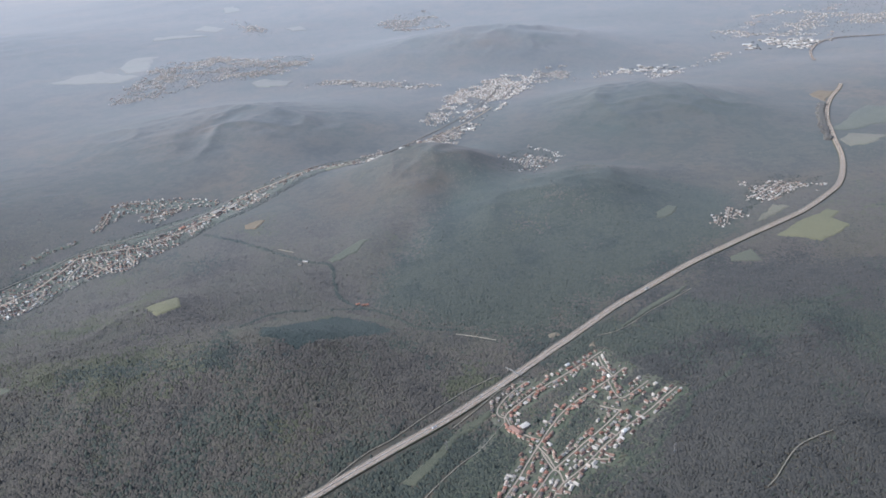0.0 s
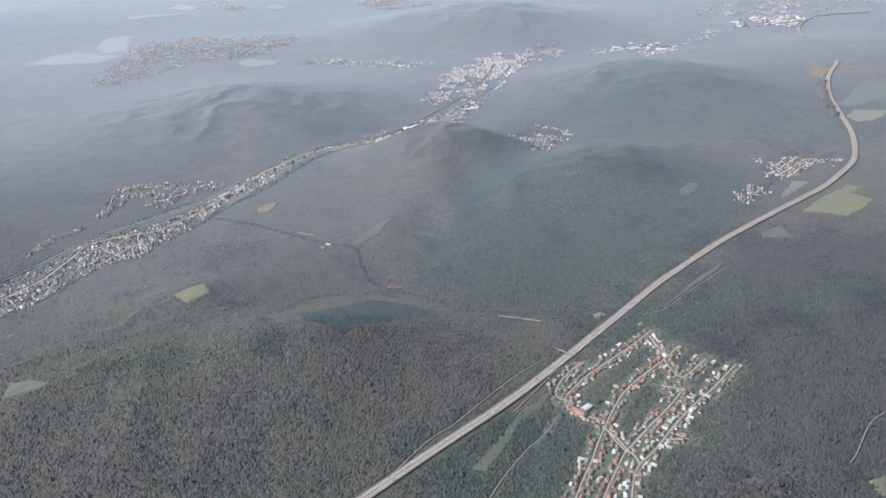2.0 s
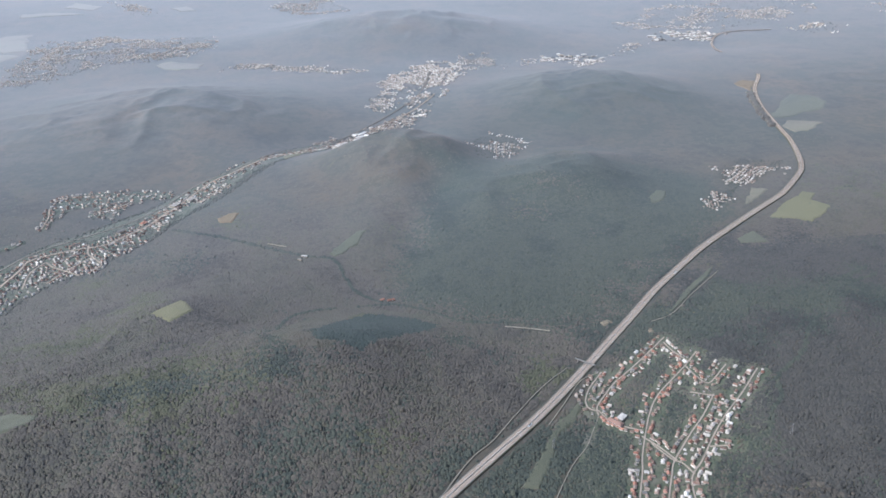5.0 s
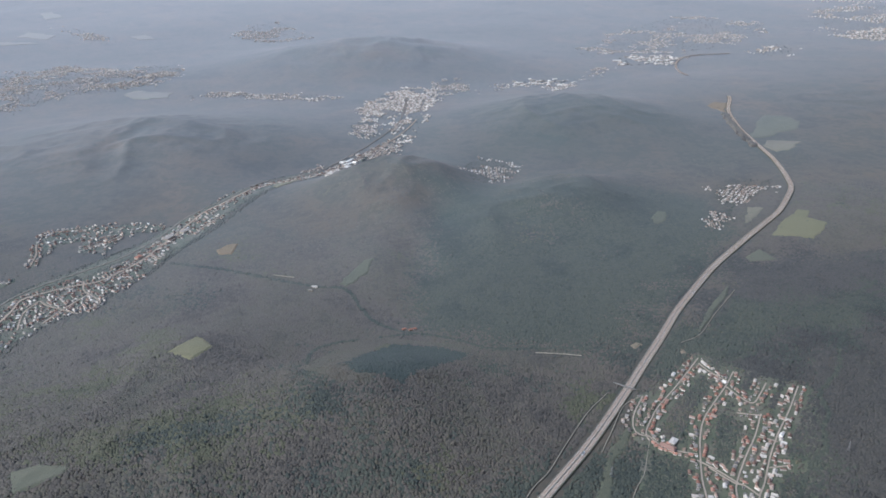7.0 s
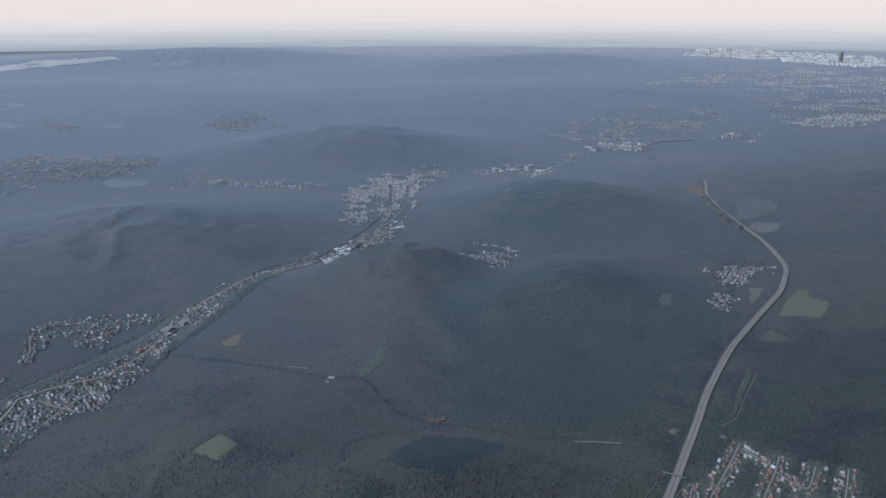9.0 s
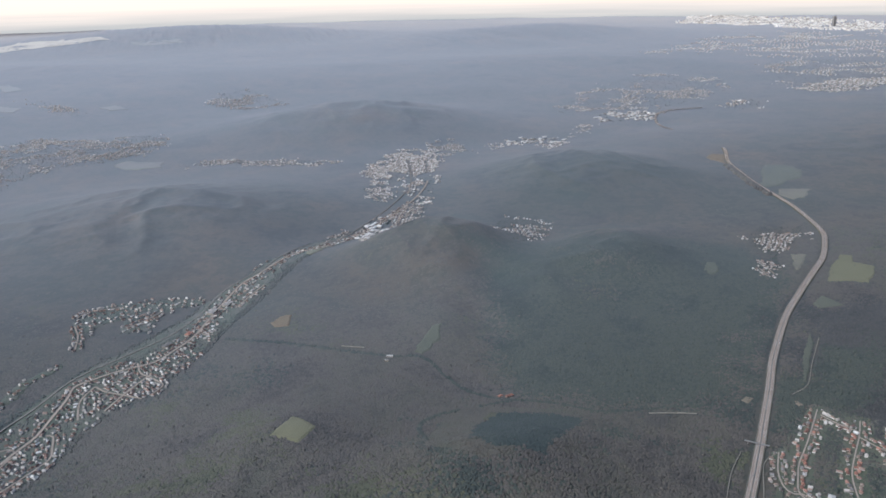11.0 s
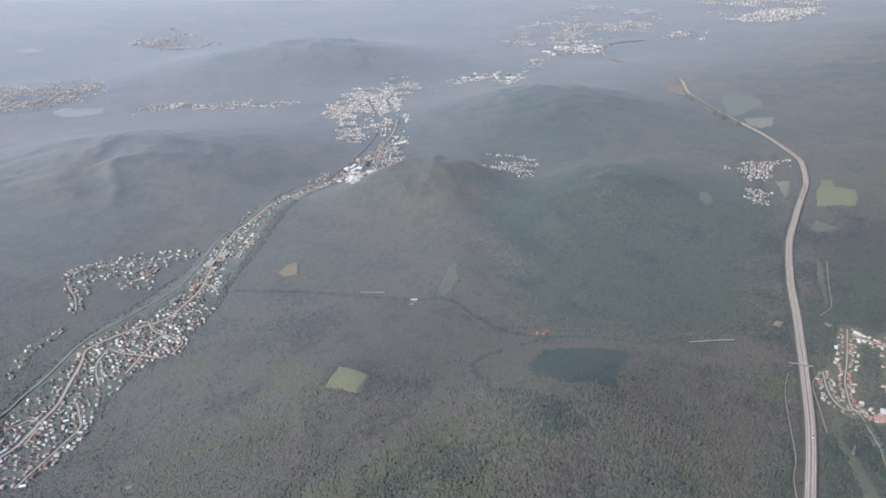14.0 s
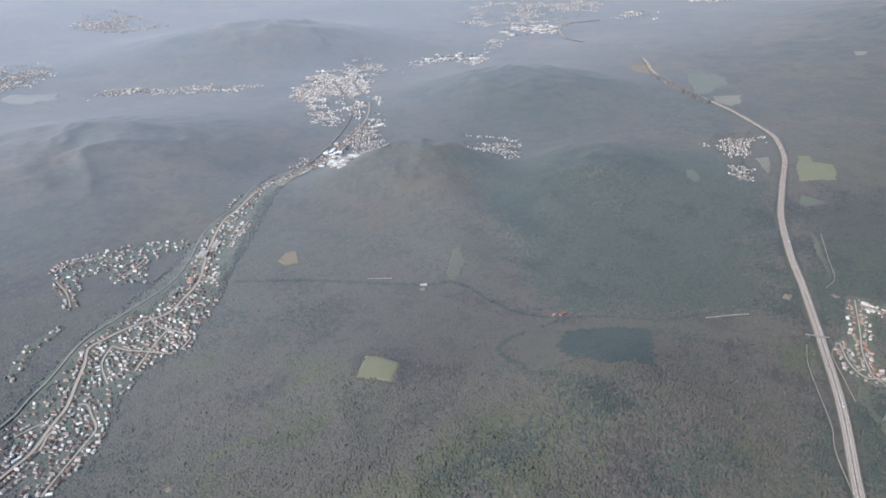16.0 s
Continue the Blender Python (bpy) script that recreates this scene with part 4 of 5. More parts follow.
def make_house(w, d, h, rise, hip, roof_mat, label, annex=False, name="house"):
    w, d, h, rise, hip = [0.72 * v for v in (w, d, h, rise, hip)]
    root = tagged(new(name), label, "house")
    bm = bmesh.new()
    box(bm, -w / 2, -d / 2, -0.7, w / 2, d / 2, h)
    if not hip:
        for s in (-1, 1):
            a = [bm.verts.new((s * w / 2, -d / 2, h)), bm.verts.new((s * w / 2, d / 2, h)), bm.verts.new((s * w / 2, 0, h + rise * 0.95))]
            bm.faces.new(a)
    if annex:
        box(bm, w / 2, -d * 0.35, -0.7, w / 2 + w * 0.35, d * 0.25, h * 0.6)
    part("wall", bm, M_WALL, root)
    bm = bmesh.new()
    roof_mesh(bm, w, d, h, rise, hip)
    if annex:
        box(bm, w / 2 + 0.01, -d * 0.35 - 0.05, h * 0.6, w / 2 + w * 0.35 + 0.08, d * 0.25 + 0.05, h * 0.6 + 0.06)
    roof = part("roof", bm, roof_mat, root)
    bm = bmesh.new()
    box(bm, w * 0.18, 0.08, h + rise * 0.55, w * 0.18 + 0.14, 0.24, h + rise + 0.18)
    part("chimney", bm, M_BRICK, roof)
    glass = None
    for x, y, turned in ((-w * 0.25, -d / 2, 0), (w * 0.25, -d / 2, 0), (-w * 0.22, d / 2, 180), (w * 0.22, d / 2, 180)):
        glass = add_window(root, glass, 0.13, 0.26)
        glass.matrix_basis = pose(x, y, h * 0.5, 0, 0, turned)
    bm = bmesh.new()
    box(bm, -0.1, -0.025, -0.05, 0.1, 0.012, 0.4)
    part("door", bm, M_DOOR, root).matrix_basis = pose(0, -d / 2, 0)
    return root


KINDS = [make_house(2.1, 1.6, 0.85, 0.62, 0, M_TILE, "cream rendered house with a red tiled gable roof"),
         make_house(1.9, 1.7, 0.8, 0.6, 0.9, M_TILE, "white rendered house with a red hipped roof", True),
         make_house(2.2, 1.5, 0.85, 0.5, 0, M_BROWN, "pale rendered house with a brown tiled roof"),
         make_house(1.7, 1.5, 0.8, 0.55, 0.7, M_BROWN, "small pale house with a brown hipped roof"),
         make_house(2.0, 1.7, 0.95, 0.45, 0, M_SLATE, "white house with a grey gable roof", True),
         make_house(2.3, 1.8, 0.85, 0.2, 1.0, M_WHITE, "low pale house with a light sheet roof"),
         make_house(1.3, 1.0, 0.55, 0.3, 0, M_SLATE, "small garden house with a grey roof"),
         make_house(1.3, 1.1, 0.55, 0.25, 0, M_WHITE, "small garden house with a pale roof")]
WEIGHTS = [0.2, 0.11, 0.19, 0.14, 0.13, 0.04, 0.12, 0.07]
placed, joined = [], []
used = set()
rng = np.random.default_rng(11)
ALL_STREETS = VILLAGE_STREETS + VALLEY_STREETS + [MAIN]


def put_house(x, y, turn, group, kind=None, gap=1.8):
    """Stand a house on the land unless another is in the way."""
    if any((x - a) ** 2 + (y - b) ** 2 < gap * gap for a, b in placed):
        return
    p = (np.array([x]), np.array([y]))
    if min(float(away(*p, s)[0]) for s in ALL_STREETS) < 1.2 or away(*p, MOTORWAY)[0] < 5 or away(*p, RAIL)[0] < 2.8:
        return
    k = int(rng.choice(len(KINDS), p=WEIGHTS)) if kind is None else kind
    if len(placed) > 300 or (group != "houses of the village" and y > 470):
        joined.append((x, y, turn, k))
        placed.append((x, y))
        return
    m = pose(x, y, float(height(x, y)) + 0.2, 0, 0, turn)
    if k not in used:
        used.add(k)
        KINDS[k].matrix_basis = m
        ob = KINDS[k]
    else:
        ob = copy_thing(KINDS[k], m)
    tagged(ob, group=group)
    placed.append((x, y))


def line_street(line, group, step=3.7, fill=0.85, rows=(2.7,), zone=None):
    for side in (-1, 1):
        for off in rows:
            s = rng.uniform(0, step)
            seg = np.linalg.norm(np.diff(line, axis=0), axis=1)
            run = np.concatenate([[0], np.cumsum(seg)])
            while s < run[-1]:
                i = min(len(seg) - 1, int(np.searchsorted(run, s)) - 1 if s > 0 else 0)
                i = max(0, i)
                t = (line[i + 1] - line[i]) / (seg[i] + 1e-9)
                q = line[i] + t * (s - run[i]) + side * (off + rng.uniform(-0.35, 1.3)) * np.array([t[1], -t[0]])
                if rng.random() < fill and (zone is None or inside(q[:1], q[1:], zone)[0]):
                    put_house(q[0], q[1], math.degrees(math.atan2(t[1], t[0])) + (90 if rng.random() < 0.3 else 0) + (180 if side > 0 else 0) + rng.normal(0, 4), group)
                s += step * rng.uniform(0.75, 1.3)


for st in VILLAGE_STREETS:
    line_street(st, "houses of the village", 2.1, 0.86, (1.6,))
for st in VILLAGE_STREETS:
    line_street(st, "houses of the village", 2.8, 0.55, (3.5,), VILLAGE)
line_street(MAIN[:170], "houses of the valley", 2.7, 0.85, (2.2,))
for st in VALLEY_STREETS:
    line_street(st, "houses of the valley", 2.6, 0.9, (1.9,))
for st in VALLEY_STREETS[:8]:
    line_street(st, "houses of the valley", 3.2, 0.7, (4.5, 7.2), VALLEY)
line_street(MAIN[:110], "houses of the valley", 3.4, 0.6, (4.8, 7.5), VALLEY)


def scatter_houses(zone, count, group, gap=2.7):
    p = np.array(zone)
    n = 0
    for _ in range(count * 6):
        x, y = rng.uniform(p[:, 0].min(), p[:, 0].max()), rng.uniform(p[:, 1].min(), p[:, 1].max())
        if inside(np.array([x]), np.array([y]), zone)[0]:
            before = len(placed)
            put_house(x, y, 45 + rng.choice([0, 90]) + rng.normal(0, 12), group, None, gap)
            n += len(placed) - before
        if n >= count:
            break


LOWER_VALLEY = [(-316.5, 452.6), (-309.5, 462.2), (-290.6, 479.3), (-283.9, 468.2), (-273.5, 443.9), (-282.9, 425.4), (-297.6, 401.2), (-303.7, 395.8), (-318.2, 405.6)]
MID_VALLEY = [(-272.4, 499.6), (-261.8, 507.3), (-243.5, 515.9), (-219.3, 531.3), (-206.4, 515.9), (-215.4, 499.5), (-238.1, 478.2), (-256.1, 470.1), (-265.1, 457.2), (-272.8, 455.4), (-272.2, 479.4)]
scatter_houses(LOWER_VALLEY, 45, "houses of the valley", 2.2)
scatter_houses(MID_VALLEY, 75, "houses of the valley", 2.2)
scatter_houses(LEFT_SLOPE, 110, "houses on the slope")
scatter_houses(LEFT_LOW, 36, "houses on the slope")


def make_hall(w, d, h, rise, roof_mat, label):
    root = tagged(new("hall"), label, "building")
    bm = bmesh.new()
    box(bm, -w / 2, -d / 2, -0.8, w / 2, d / 2, h)
    part("wall", bm, M_WALL, root)
    bm = bmesh.new()
    roof_mesh(bm, w, d, h, rise, d * 0.4, 0.15)
    part("roof", bm, roof_mat, root)
    win = None
    for s in (-1, 1):
        for k in range(int(w / 0.8)):
            win = add_window(root, win, 0.18, 0.4)
            win.matrix_basis = pose(-w / 2 + 0.5 + 0.8 * k, s * d / 2, h * 0.45, 0, 0, 0 if s < 0 else 180)
    return root


for x, y, turn, w, d, h, rise, mat, label in (
        (18.5, 268.5, -52, 6.5, 2.6, 1.2, 0.8, M_TILE, "long cream building with an orange-red tiled roof"), (22.5, 271, 38, 4.2, 2.4, 1.1, 0.4, M_WHITE, "pale building with a light roof"),
        (-197, 581, 60, 8, 4.5, 1.4, 0.3, M_WHITE, "wide flat-roofed white works hall"), (-186, 590, 52, 7, 4, 1.3, 0.3, M_WHITE, "wide flat-roofed white works hall"),
        (-213, 545, 55, 5, 3, 1.5, 0.7, M_TILE, "large valley house with a red roof"), (-226, 533, 48, 6, 2.6, 1.3, 0.5, M_SLATE, "long grey-roofed valley building"),
        (-59, 401, 10, 4.2, 1.7, 0.8, 0.6, M_TILE, "red-roofed farm building beside the brook"), (-63.5, 402.5, 25, 2.6, 1.5, 0.8, 0.5, M_TILE, "small red-roofed barn beside the brook"),
        (-105, 466, -20, 3.6, 1.6, 0.7, 0.3, M_WHITE, "pale shed in the brook valley"), (-108, 462, -30, 2.4, 1.4, 0.7, 0.3, M_SLATE, "grey shed in the brook valley")):
    hall = make_hall(w, d, h, rise, mat, label)
    hall.matrix_basis = pose(x, y, float(height(x, y)) + 0.25, 0, 0, turn)
    placed.append((x, y))
for k, ob in enumerate(KINDS):
    if k not in used:
        put_house(40 + 7 * k, 262 + 3 * k, 40, "houses of the village", k, 0.5)

M_GARDEN = material("garden_crowns", [(0.036, 0.044, 0.034), (0.052, 0.057, 0.043), (0.074, 0.068, 0.052)], 0.05, 0.4, 0.9, 0, 1, 0.2, VEIL, 0.3, per="island", spec=0.15, haze_sheen=HAZE_SHEEN)
# ---- garden trees between the houses ----
def gardens(zones, step, seed, y_from, y_to, reach=5.5):
    xs, ys, ds = [], [], []
    for zone in zones:
        p = np.array(zone)
        x, y, r = lattice(p[:, 0].min(), p[:, 0].max(), max(p[:, 1].min(), y_from), min(p[:, 1].max(), y_to), step, seed)
        ok = inside(x, y, zone)
        for s in ALL_STREETS:
            ok &= away(x, y, s) > 1.15
        ok &= (away(x, y, MOTORWAY) > 5) & (away(x, y, RAIL) > 2.2)
        x, y = x[ok], y[ok]
        h = np.array(placed)
        d = np.array([np.min((h[:, 0] - a) ** 2 + (h[:, 1] - b) ** 2) for a, b in zip(x, y)])
        free = (d > 1.2 ** 2) & (d < reach ** 2) & (r.random(len(x)) < np.where(d > 9, 0.85, 0.3) + 0.2 * ripple(x, y, 12.0, 4.0))
        xs.append(x[free])
        ys.append(y[free])
        ds.append(np.sqrt(d[free]))
    return np.concatenate(xs), np.concatenate(ys), np.concatenate(ds)


tx, ty, td = gardens((VILLAGE, VALLEY), 1.25, 21, 0, 560)
g = np.random.default_rng(5)
pick = g.random(len(tx))
for lo, hi, mat, label in ((0.0, 0.3, M_GREEN, "dark green garden trees and hedges between houses"), (0.3, 0.9, M_BARE, "bare grey-brown garden trees between houses"), (0.9, 1.0, M_FRESH, "fresh green garden shrubs between houses")):
    k = (pick >= lo) & (pick < hi)
    crowns("garden_trees", tx[k], ty[k], g.uniform(0.45, 0.85, k.sum()) * np.interp(td[k], (1.5, 4), (0.8, 1.3)), g.uniform(0.25, 0.6, k.sum()), mat, label, 6, False, "garden trees")
tx, ty, td = gardens((LEFT_SLOPE, LEFT_LOW), 1.9, 23, 0, 900)
crowns("garden_trees", tx, ty, g.uniform(0.6, 1.2, len(tx)), g.uniform(0.25, 0.5, len(tx)), M_GARDEN, "dull green and bare trees between houses on the slope", 5, False, "garden trees")
tx, ty, td = gardens((VALLEY,), 1.6, 22, 430, 760, 99)
crowns("valley_trees", tx, ty, g.uniform(0.7, 1.2, len(tx)), g.uniform(0.2, 0.4, len(tx)), M_GARDEN, "dull green trees along the valley floor", 5, False, "trees")
M_LAWN = material("garden_grass", [(0.048, 0.058, 0.036), (0.066, 0.076, 0.045), (0.085, 0.085, 0.056), (0.11, 0.1, 0.078)], 0.12, 1.2, 0.95, 0.3, 2, 0.04, VEIL, haze_sheen=HAZE_SHEEN)
for zone, label in ((VILLAGE, "green gardens and lawns of the village"), (VALLEY, "green gardens along the valley floor"), (LEFT_SLOPE, "green gardens on the slope"), (LEFT_LOW, "green gardens on the low slope")):
    field("gardens", M_LAWN, zone, label, 0.12)


# ---- far settlements ----
def house_mass(name, x, y, w, d, h, rise, a, roof_mat, label, wall_mat=M_WALLS):
    """Many small houses with walls and pitched roofs as one mesh."""
    n = len(x)
    z = height(x, y) + 0.1 + 0.0002 * np.hypot(x, y - 250)

    def pts(u, v, zz):
        return np.stack([x + np.cos(a) * u * w - np.sin(a) * v * d, y + np.sin(a) * u * w + np.cos(a) * v * d, z + zz], 1)
    walls = [pts(u, v, q) for q in (np.full(n, -1.5), h) for u, v in ((-.5, -.5), (.5, -.5), (.5, .5), (-.5, .5))]
    roof = [pts(u, v, h + 0.02) for u, v in ((-.55, -.58), (.55, -.58), (.55, .58), (-.55, .58))] + [pts(-.42, 0, h + rise), pts(.42, 0, h + rise)]
    V = np.concatenate([np.stack(walls, 1).reshape(-1, 3), np.stack(roof, 1).reshape(-1, 3)])
    wf = np.array([(0, 1, 5), (0, 5, 4), (1, 2, 6), (1, 6, 5), (2, 3, 7), (2, 7, 6), (3, 0, 4), (3, 4, 7)])
    rf = np.array([(0, 1, 5), (0, 5, 4), (2, 3, 4), (2, 4, 5), (1, 2, 5), (3, 0, 4)])
    T = np.concatenate([(wf[None] + (np.arange(n) * 8)[:, None, None]).reshape(-1, 3), (rf[None] + (np.arange(n) * 6)[:, None, None] + 8 * n).reshape(-1, 3)])
    ob = array_mesh(name, V, T, wall_mat, False)
    ob.data.materials.append(roof_mat)
    ob.data.polygons.foreach_set("material_index", [0] * (8 * n) + [1] * (6 * n))
    return tagged(ob, label, "houses", kind="stuff")


def settlement(place, size, gap, pitch, turn, cover, pale, label, seed, trees=0.5, tall=0.27, streets=True):
    """Houses in rows on both sides of winding streets, with trees between them. cover: how much of the place is built on."""
    zone, r = PLACES[place], np.random.default_rng(seed)
    p = np.array(zone, float)
    cx, cy = p.mean(0)
    edge = 1.6 * gap
    reach = np.hypot(p[:, 0] - cx, p[:, 1] - cy).max() + edge

    def land(u, v):
        v = v + 0.7 * gap * np.sin(u / (gap * 4) + seed) + 0.4 * gap * np.sin(u / (gap * 1.9))
        return cx + u * np.cos(turn) - v * np.sin(turn), cy + u * np.sin(turn) + v * np.cos(turn)

    def built(x, y):
        return inside(x + edge * lattice_noise(x, y, gap * 0.9, seed + 3), y + edge * lattice_noise(x, y, gap * 0.9, seed + 4), zone) & (lattice_noise(x, y, gap * 3.2, seed) * 0.6 + lattice_noise(x, y, gap * 1.3, seed + 1) * 0.4 < cover - 0.5)
    rows, along = np.arange(-reach, reach, gap), np.arange(-reach, reach, pitch)
    U, V = np.meshgrid(along, np.concatenate([rows - 0.27 * gap, rows + 0.27 * gap]))
    u, v = (U + r.uniform(-0.4, 0.4, U.shape) * pitch).ravel(), (V + r.normal(0, 0.06, V.shape) * gap).ravel()
    x, y = land(u, v)
    ok = built(x, y) & (r.random(len(x)) < 0.88) & (away(x, y, MAIN) > 1.4) & (away(x, y, RAIL) > 1.8) & (away(x, y, MOTORWAY) > 4)
    x, y, u = x[ok], y[ok], u[ok]
    n = len(x)
    a = turn + np.arctan(0.175 * np.cos(u / (gap * 4) + seed)) + r.choice([0, np.pi / 2], n, p=[0.7, 0.3]) + r.normal(0, 0.12, n)
    size = 0.78 * size
    w = size * r.uniform(0.65, 1.3, n) * np.where(r.random(n) < 0.1, 2.0, 1.0)
    d, h = size * r.uniform(0.5, 0.8, n), size * tall * r.uniform(0.6, 1.3, n)
    light = r.random(n) < pale
    # far places take the haze-paled roofs, the city its painted sunlit colour
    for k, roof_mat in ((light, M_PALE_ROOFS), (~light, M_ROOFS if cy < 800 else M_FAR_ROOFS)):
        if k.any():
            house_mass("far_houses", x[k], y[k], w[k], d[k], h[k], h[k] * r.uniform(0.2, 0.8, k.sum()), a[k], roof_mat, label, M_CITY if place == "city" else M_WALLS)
    if trees:
        tx, ty = r.uniform(p[:, 0].min(), p[:, 0].max(), int(n * 5)), r.uniform(p[:, 1].min(), p[:, 1].max(), int(n * 5))
        k = inside(tx, ty, zone) & (r.random(len(tx)) < trees) & (away(tx, ty, MAIN) > 1.5) & (away(tx, ty, MOTORWAY) > 3)
        crowns("far_trees", tx[k], ty[k], size * r.uniform(0.3, 0.6, k.sum()), size * r.uniform(0.2, 0.45, k.sum()), M_GARDEN, "dark trees between far houses", 5, False, "trees")
    if streets:
        u = np.arange(-reach, reach, gap / 3)
        verts, faces = [], []
        for row in rows:
            ax, ay = land(u, np.full(len(u), row - 0.07 * gap))
            bx, by = land(u, np.full(len(u), row + 0.07 * gap))
            on = built(ax, ay)
            z = height(ax, ay) + 0.3 + 0.0009 * np.hypot(ax, ay - 250)
            k = len(verts)
            verts += [q for i in range(len(u)) for q in ((ax[i], ay[i], z[i]), (bx[i], by[i], z[i]))]
            faces += [(k + 2 * i, k + 2 * i + 2, k + 2 * i + 3, k + 2 * i + 1) for i in range(len(u) - 1) if on[i] and on[i + 1]]
        if faces:
            tagged(mesh_object("far_streets", verts, faces, M_ROAD), "pale streets between far houses", "streets", kind="stuff")


j = np.array(joined)
jr = np.random.default_rng(77)
for mat, pickk, label in ((M_ROOFS, (0, 1, 2, 3, 4, 6), "houses of the valley with red and brown roofs"), (M_PALE_ROOFS, (5, 7), "houses of the valley with pale roofs")):
    q = j[np.isin(j[:, 3], pickk)]
    n = len(q)
    house_mass("valley_houses", q[:, 0], q[:, 1], jr.uniform(1.3, 2.5, n), jr.uniform(0.9, 1.4, n), jr.uniform(0.5, 0.8, n), jr.uniform(0.3, 0.7, n), np.radians(q[:, 2]), mat, label)
settlement("town", 2.1, 6.5, 2.7, 0.75, 0.72, 0.3, "dense far town with red and pale roofs", 40, 0.25, 0.42)
settlement("town_left", 1.9, 6.0, 2.6, 1.9, 0.75, 0.15, "grey and brown terraced houses of the far town", 41, 0.4)
settlement("town_right", 2.6, 7.0, 3.4, 1.1, 0.7, 0.4, "pale blocks of the far town beside the railway", 42, 0.3, 0.4)
settlement("past", 2.1, 8.5, 3.6, 0.4, 0.55, 0.25, "scattered houses past the far town", 43, 0.5)
settlement("strip", 2.0, 6.0, 2.7, 0.75, 0.7, 0.3, "houses along the valley road", 44, 0.6)
settlement("works", 6.0, 8.0, 7.0, 0.7, 1.2, 0.95, "pale works halls beside the railway", 45, 0.3, 0.22)
settlement("strip2", 1.8, 5.5, 2.6, 0.75, 0.7, 0.25, "houses along the valley road", 46, 0.6)
settlement("string", 2.4, 9.0, 3.8, 0.35, 0.45, 0.3, "houses strung along the far valley", 47, 0.5)
settlement("halls1", 6.5, 12.0, 8.0, 0.3, 0.95, 0.95, "bright works halls in the far valley", 48, 0.1, 0.2)
settlement("halls2", 7.0, 13.0, 9.0, 0.1, 0.9, 0.9, "bright pale works halls in the far valley", 49, 0.1, 0.2)
settlement("suburbA", 3.0, 14.0, 6.0, 0.5, 0.42, 0.3, "pale far suburb among trees", 50, 0.5)
settlement("cluster", 4.0, 12.0, 7.0, 0.6, 0.55, 0.5, "pale blocks of a far suburb", 51, 0.4)
settlement("suburbR", 3.4, 17.0, 7.0, 0.7, 0.42, 0.4, "far suburb at the edge of the plain", 52, 0.4)
settlement("suburbRedge", 4.4, 15.0, 8.0, 0.5, 0.75, 0.5, "bright rows of houses at the edge of the plain", 53, 0.2)
settlement("plain", 5.5, 22.0, 11.0, 0.8, 0.52, 0.45, "wide grey city spreading over the plain", 54, 0.0, 0.27, False)
settlement("city", 11.0, 30.0, 17.0, 0.85, 0.68, 0.9, "bright pale city blocks on the horizon", 55, 0.0, 0.6, False)
settlement("left", 2.1, 9.5, 4.0, 0.3, 0.5, 0.45, "far settlement of pale houses on low hills", 56, 0.6)
settlement("left2", 2.3, 11.0, 4.6, 0.9, 0.36, 0.5, "far settlement of pale houses on low hills", 57, 0.4)
settlement("row", 2.3, 9.0, 4.2, -0.45, 0.5, 0.5, "row of far houses along a road", 58, 0.4)
settlement("row_halls", 5.0, 10.0, 6.5, -0.4, 0.9, 0.85, "pale halls beside a far road", 59, 0.2, 0.22)
settlement("row_halls2", 3.0, 8.0, 4.5, -0.4, 0.8, 0.6, "pale buildings beside a far road", 60, 0.3)
settlement("farA", 3.0, 13.0, 6.0, 0.2, 0.55, 0.3, "faint far settlement among wooded hills", 61, 0.4)
settlement("farB", 3.2, 15.0, 7.0, -1.0, 0.5, 0.4, "far settlement among hills", 62, 0.4)
settlement("hamlet", 1.9, 7.0, 3.4, 1.0, 0.55, 0.6, "hamlet of white houses among woods", 63, 1.0)
settlement("village2", 2.0, 6.5, 2.8, 0.5, 0.5, 0.3, "village of red and pale roofs beside the motorway", 64, 1.0)
settlement("village2b", 2.0, 6.0, 2.7, 1.1, 0.6, 0.2, "village of red roofs beside the motorway", 65, 0.9)


# ---- the city's tower ----
def make_tower():
    root = tagged(new("office_tower"), "tall dark office tower over the far city", "tower")
    bm = bmesh.new()
    box(bm, -6, -5, -6, 6, 5, 40)
    part("shaft", bm, M_SLATE, root)
    bm = bmesh.new()
    box(bm, -4.5, -3.5, 40, 4.5, 3.5, 42.5)
    part("roof_house", bm, M_CONC, root)
    return root


tower_at = (2330, 2596)
make_tower().matrix_basis = pose(*tower_at, float(height(*tower_at)) + 2)


# ---- power line in the clearing ----
def strut(bm, a, b, r):
    a, b = Vector(a), Vector(b)
    m = Matrix.Translation((a + b) / 2) @ (b - a).to_track_quat("Z", "Y").to_matrix().to_4x4()
    bmesh.ops.create_cone(bm, cap_ends=True, segments=6, radius1=r, radius2=r, depth=(b - a).length, matrix=m)


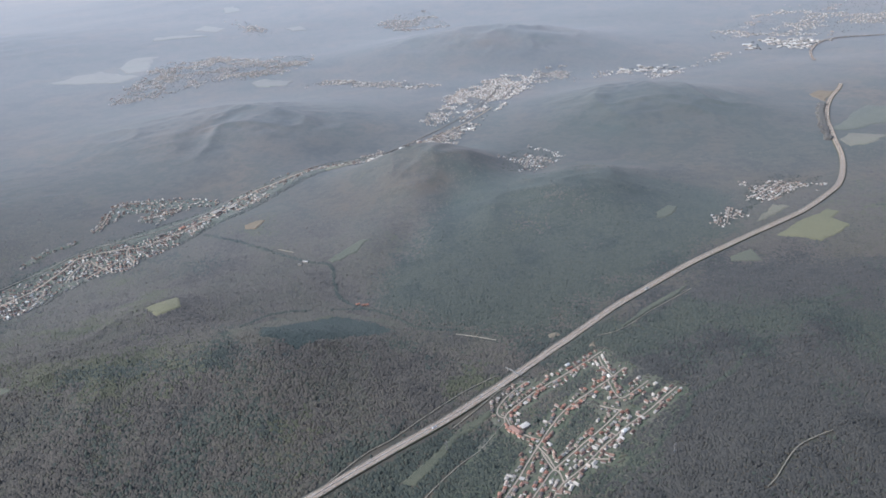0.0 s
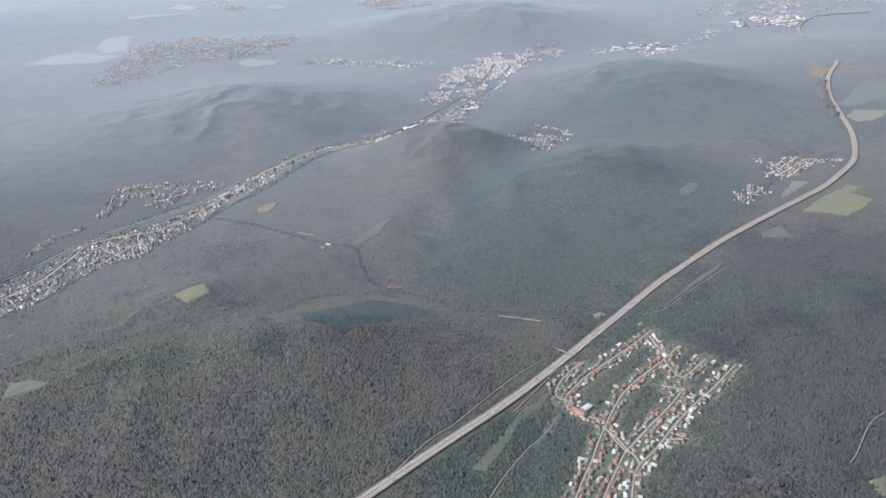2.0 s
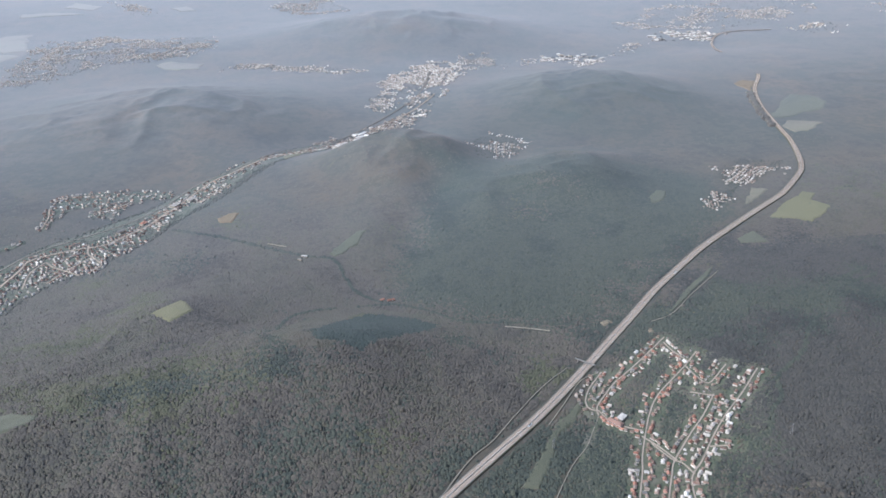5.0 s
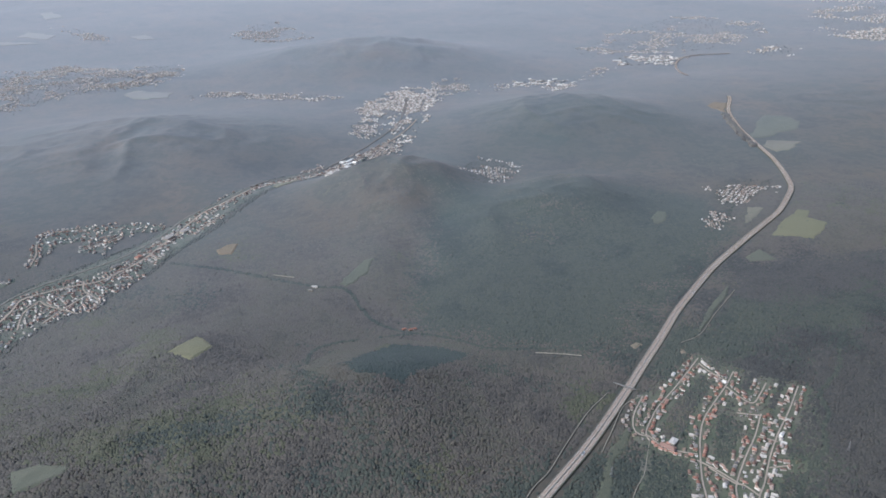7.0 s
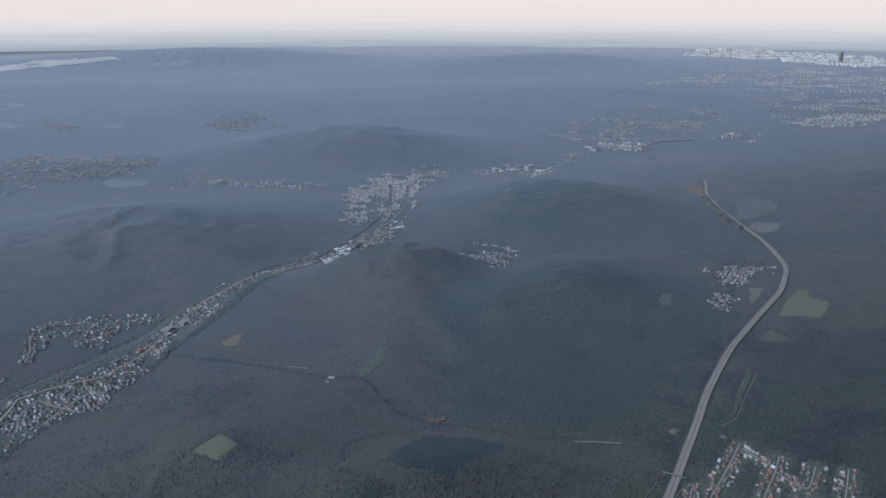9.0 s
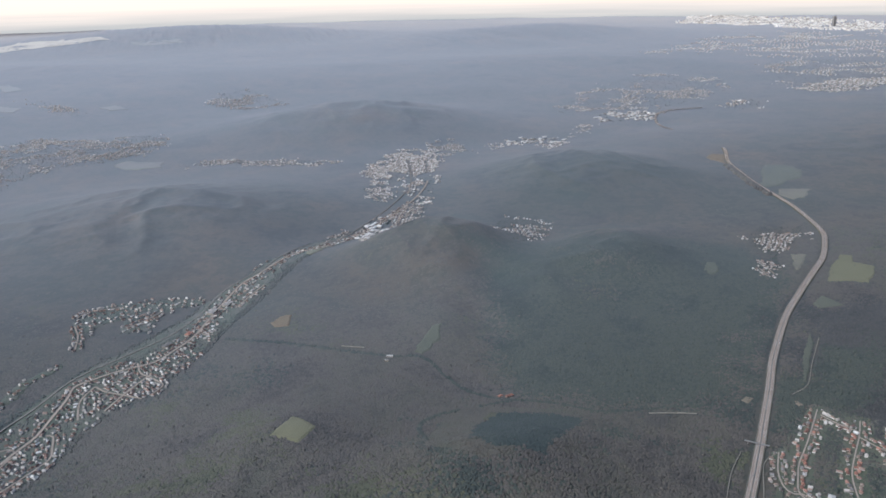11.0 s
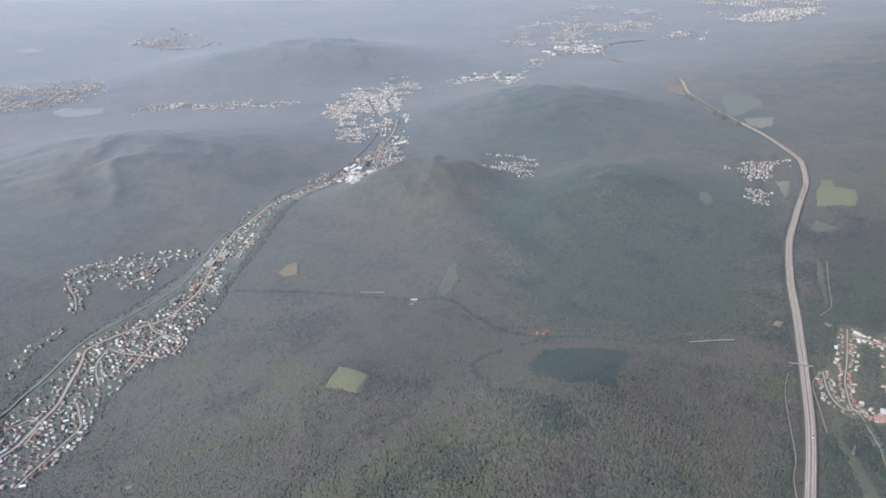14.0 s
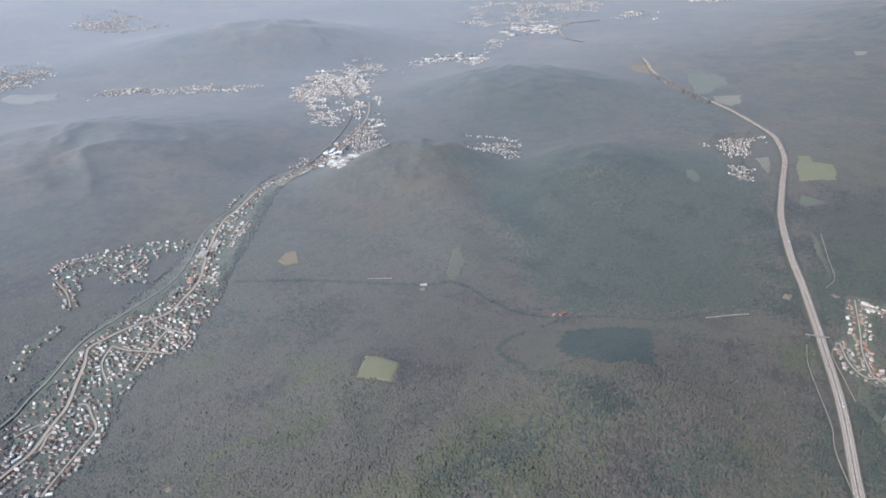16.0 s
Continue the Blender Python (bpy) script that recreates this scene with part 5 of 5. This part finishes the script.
def make_pylon(tall=5.0):
    root = tagged(new("power_pylon"), "slender grey steel lattice power pylon", "pylon")
    corners = [(-1, -1), (1, -1), (1, 1), (-1, 1)]
    for cx, cy in corners:
        bm = bmesh.new()
        strut(bm, (cx * 0.45, cy * 0.45, -0.3), (cx * 0.1, cy * 0.1, tall * 0.75), 0.045)
        strut(bm, (cx * 0.1, cy * 0.1, tall * 0.75), (0, 0, tall), 0.035)
        part("leg", bm, M_STEEL, root)
    for k in range(5):
        z0, z1 = tall * 0.15 * k, tall * 0.15 * (k + 1)
        r0, r1 = 0.45 - 0.35 * z0 / (tall * 0.75), 0.45 - 0.35 * z1 / (tall * 0.75)
        bm = bmesh.new()
        for i in range(4):
            (ax, ay), (bx, by) = corners[i], corners[(i + 1) % 4]
            strut(bm, (ax * r0, ay * r0, z0), (bx * r1, by * r1, z1), 0.022)
            strut(bm, (bx * r0, by * r0, z0), (ax * r1, ay * r1, z1), 0.022)
        part("bracing", bm, M_STEEL, root)
    for z, w in ((0.72, 1.0), (0.84, 0.8)):
        bm = bmesh.new()
        strut(bm, (-w, 0, tall * z), (w, 0, tall * z), 0.04)
        strut(bm, (-w, 0, tall * z), (0, 0, tall * (z + 0.08)), 0.025)
        strut(bm, (w, 0, tall * z), (0, 0, tall * (z + 0.08)), 0.025)
        part("crossarm", bm, M_STEEL, root)
    return root


pylon = make_pylon()
PYLONS = [(-11, 259), (77, 238)]
for k, (x, y) in enumerate(PYLONS):
    m = pose(x, y, float(height(x, y)) + 0.2, 0, 0, 35)
    if k:
        tagged(copy_thing(pylon, m), group="power pylons")
    else:
        pylon.matrix_basis = m
        tagged(pylon, group="power pylons")

# ---- over the motorway ----
def make_bridge():
    root = tagged(new("footbridge"), "slender pale footbridge crossing the motorway", "bridge")
    bm = bmesh.new()
    box(bm, -5.2, -0.22, 1.3, 5.2, 0.22, 1.45)
    part("deck", bm, M_CONC, root)
    for s in (-1, 1):
        bm = bmesh.new()
        box(bm, -5.2, s * 0.2 - 0.02, 1.45, 5.2, s * 0.2 + 0.02, 1.7)
        part("railing", bm, M_STEEL, root)
    for x in (-3.6, 0, 3.6):
        bm = bmesh.new()
        box(bm, x - 0.12, -0.15, -0.4, x + 0.12, 0.15, 1.3)
        part("pier", bm, M_CONC, root)
    return root


make_bridge().matrix_basis = pose(21, 312, float(height(21, 312)) + 0.3, 0, 0, -47)


def make_car(length, w, h, mat, label, name="car"):
    root = tagged(new(name), label, "vehicle")
    bm = bmesh.new()
    v = box(bm, -length / 2, -w / 2, 0.07, length / 2, w / 2, h * 0.6)
    bmesh.ops.bevel(bm, geom=bm.edges[:], offset=0.03, segments=1, affect="EDGES")
    part("body", bm, mat, root)
    bm = bmesh.new()
    v = box(bm, -length * 0.3, -w * 0.44, h * 0.6, length * 0.25, w * 0.44, h)
    for q in v:
        if q.co.z > h * 0.9:
            q.co.x *= 0.75
    part("cabin", bm, M_GLASS, root)
    for sx in (-0.32, 0.32):
        for sy in (-0.5, 0.5):
            bm = bmesh.new()
            bmesh.ops.create_cone(bm, cap_ends=True, segments=10, radius1=0.07, radius2=0.07, depth=0.05, matrix=pose(sx * length, sy * w, 0.07, 90))
            part("wheel", bm, M_SLATE, root)
    return root


M_CARW = material("white_car_paint", [(0.75, 0.75, 0.75), (0.8, 0.8, 0.8)], 1, 4, 0.3)
M_CARD = material("dark_car_paint", [(0.05, 0.06, 0.08), (0.08, 0.08, 0.1)], 1, 4, 0.3)
cars = [make_car(0.9, 0.37, 0.3, M_CARW, "white car driving on the motorway"), make_car(0.9, 0.37, 0.3, M_CARD, "dark car driving on the motorway"), make_car(2.4, 0.5, 0.75, M_CARW, "white lorry driving on the motorway", "lorry")]
seg_t = np.gradient(MOTORWAY, axis=0)
for k, (i, s, c) in enumerate(((9, 0.64, 0), (14, -1.28, 1), (18, 1.28, 2), (22, -0.64, 0), (27, 1.28, 1), (33, -1.28, 0), (40, 0.64, 2), (47, -0.64, 1), (55, 1.28, 0), (66, -1.28, 0), (80, 1.28, 2), (95, -0.64, 0))):
    t = seg_t[i] / np.linalg.norm(seg_t[i])
    q = MOTORWAY[i] + s * np.array([t[1], -t[0]])
    m = pose(q[0], q[1], float(height(*MOTORWAY[i])) + 0.43 + 0.0006 * math.hypot(MOTORWAY[i][0], MOTORWAY[i][1] - 250), 0, 0, math.degrees(math.atan2(t[1], t[0])))
    if k in (0, 1, 2):
        cars[c].matrix_basis = m
        tagged(cars[c], group="vehicles on the motorway")
    else:
        tagged(copy_thing(cars[c], m), group="vehicles on the motorway")
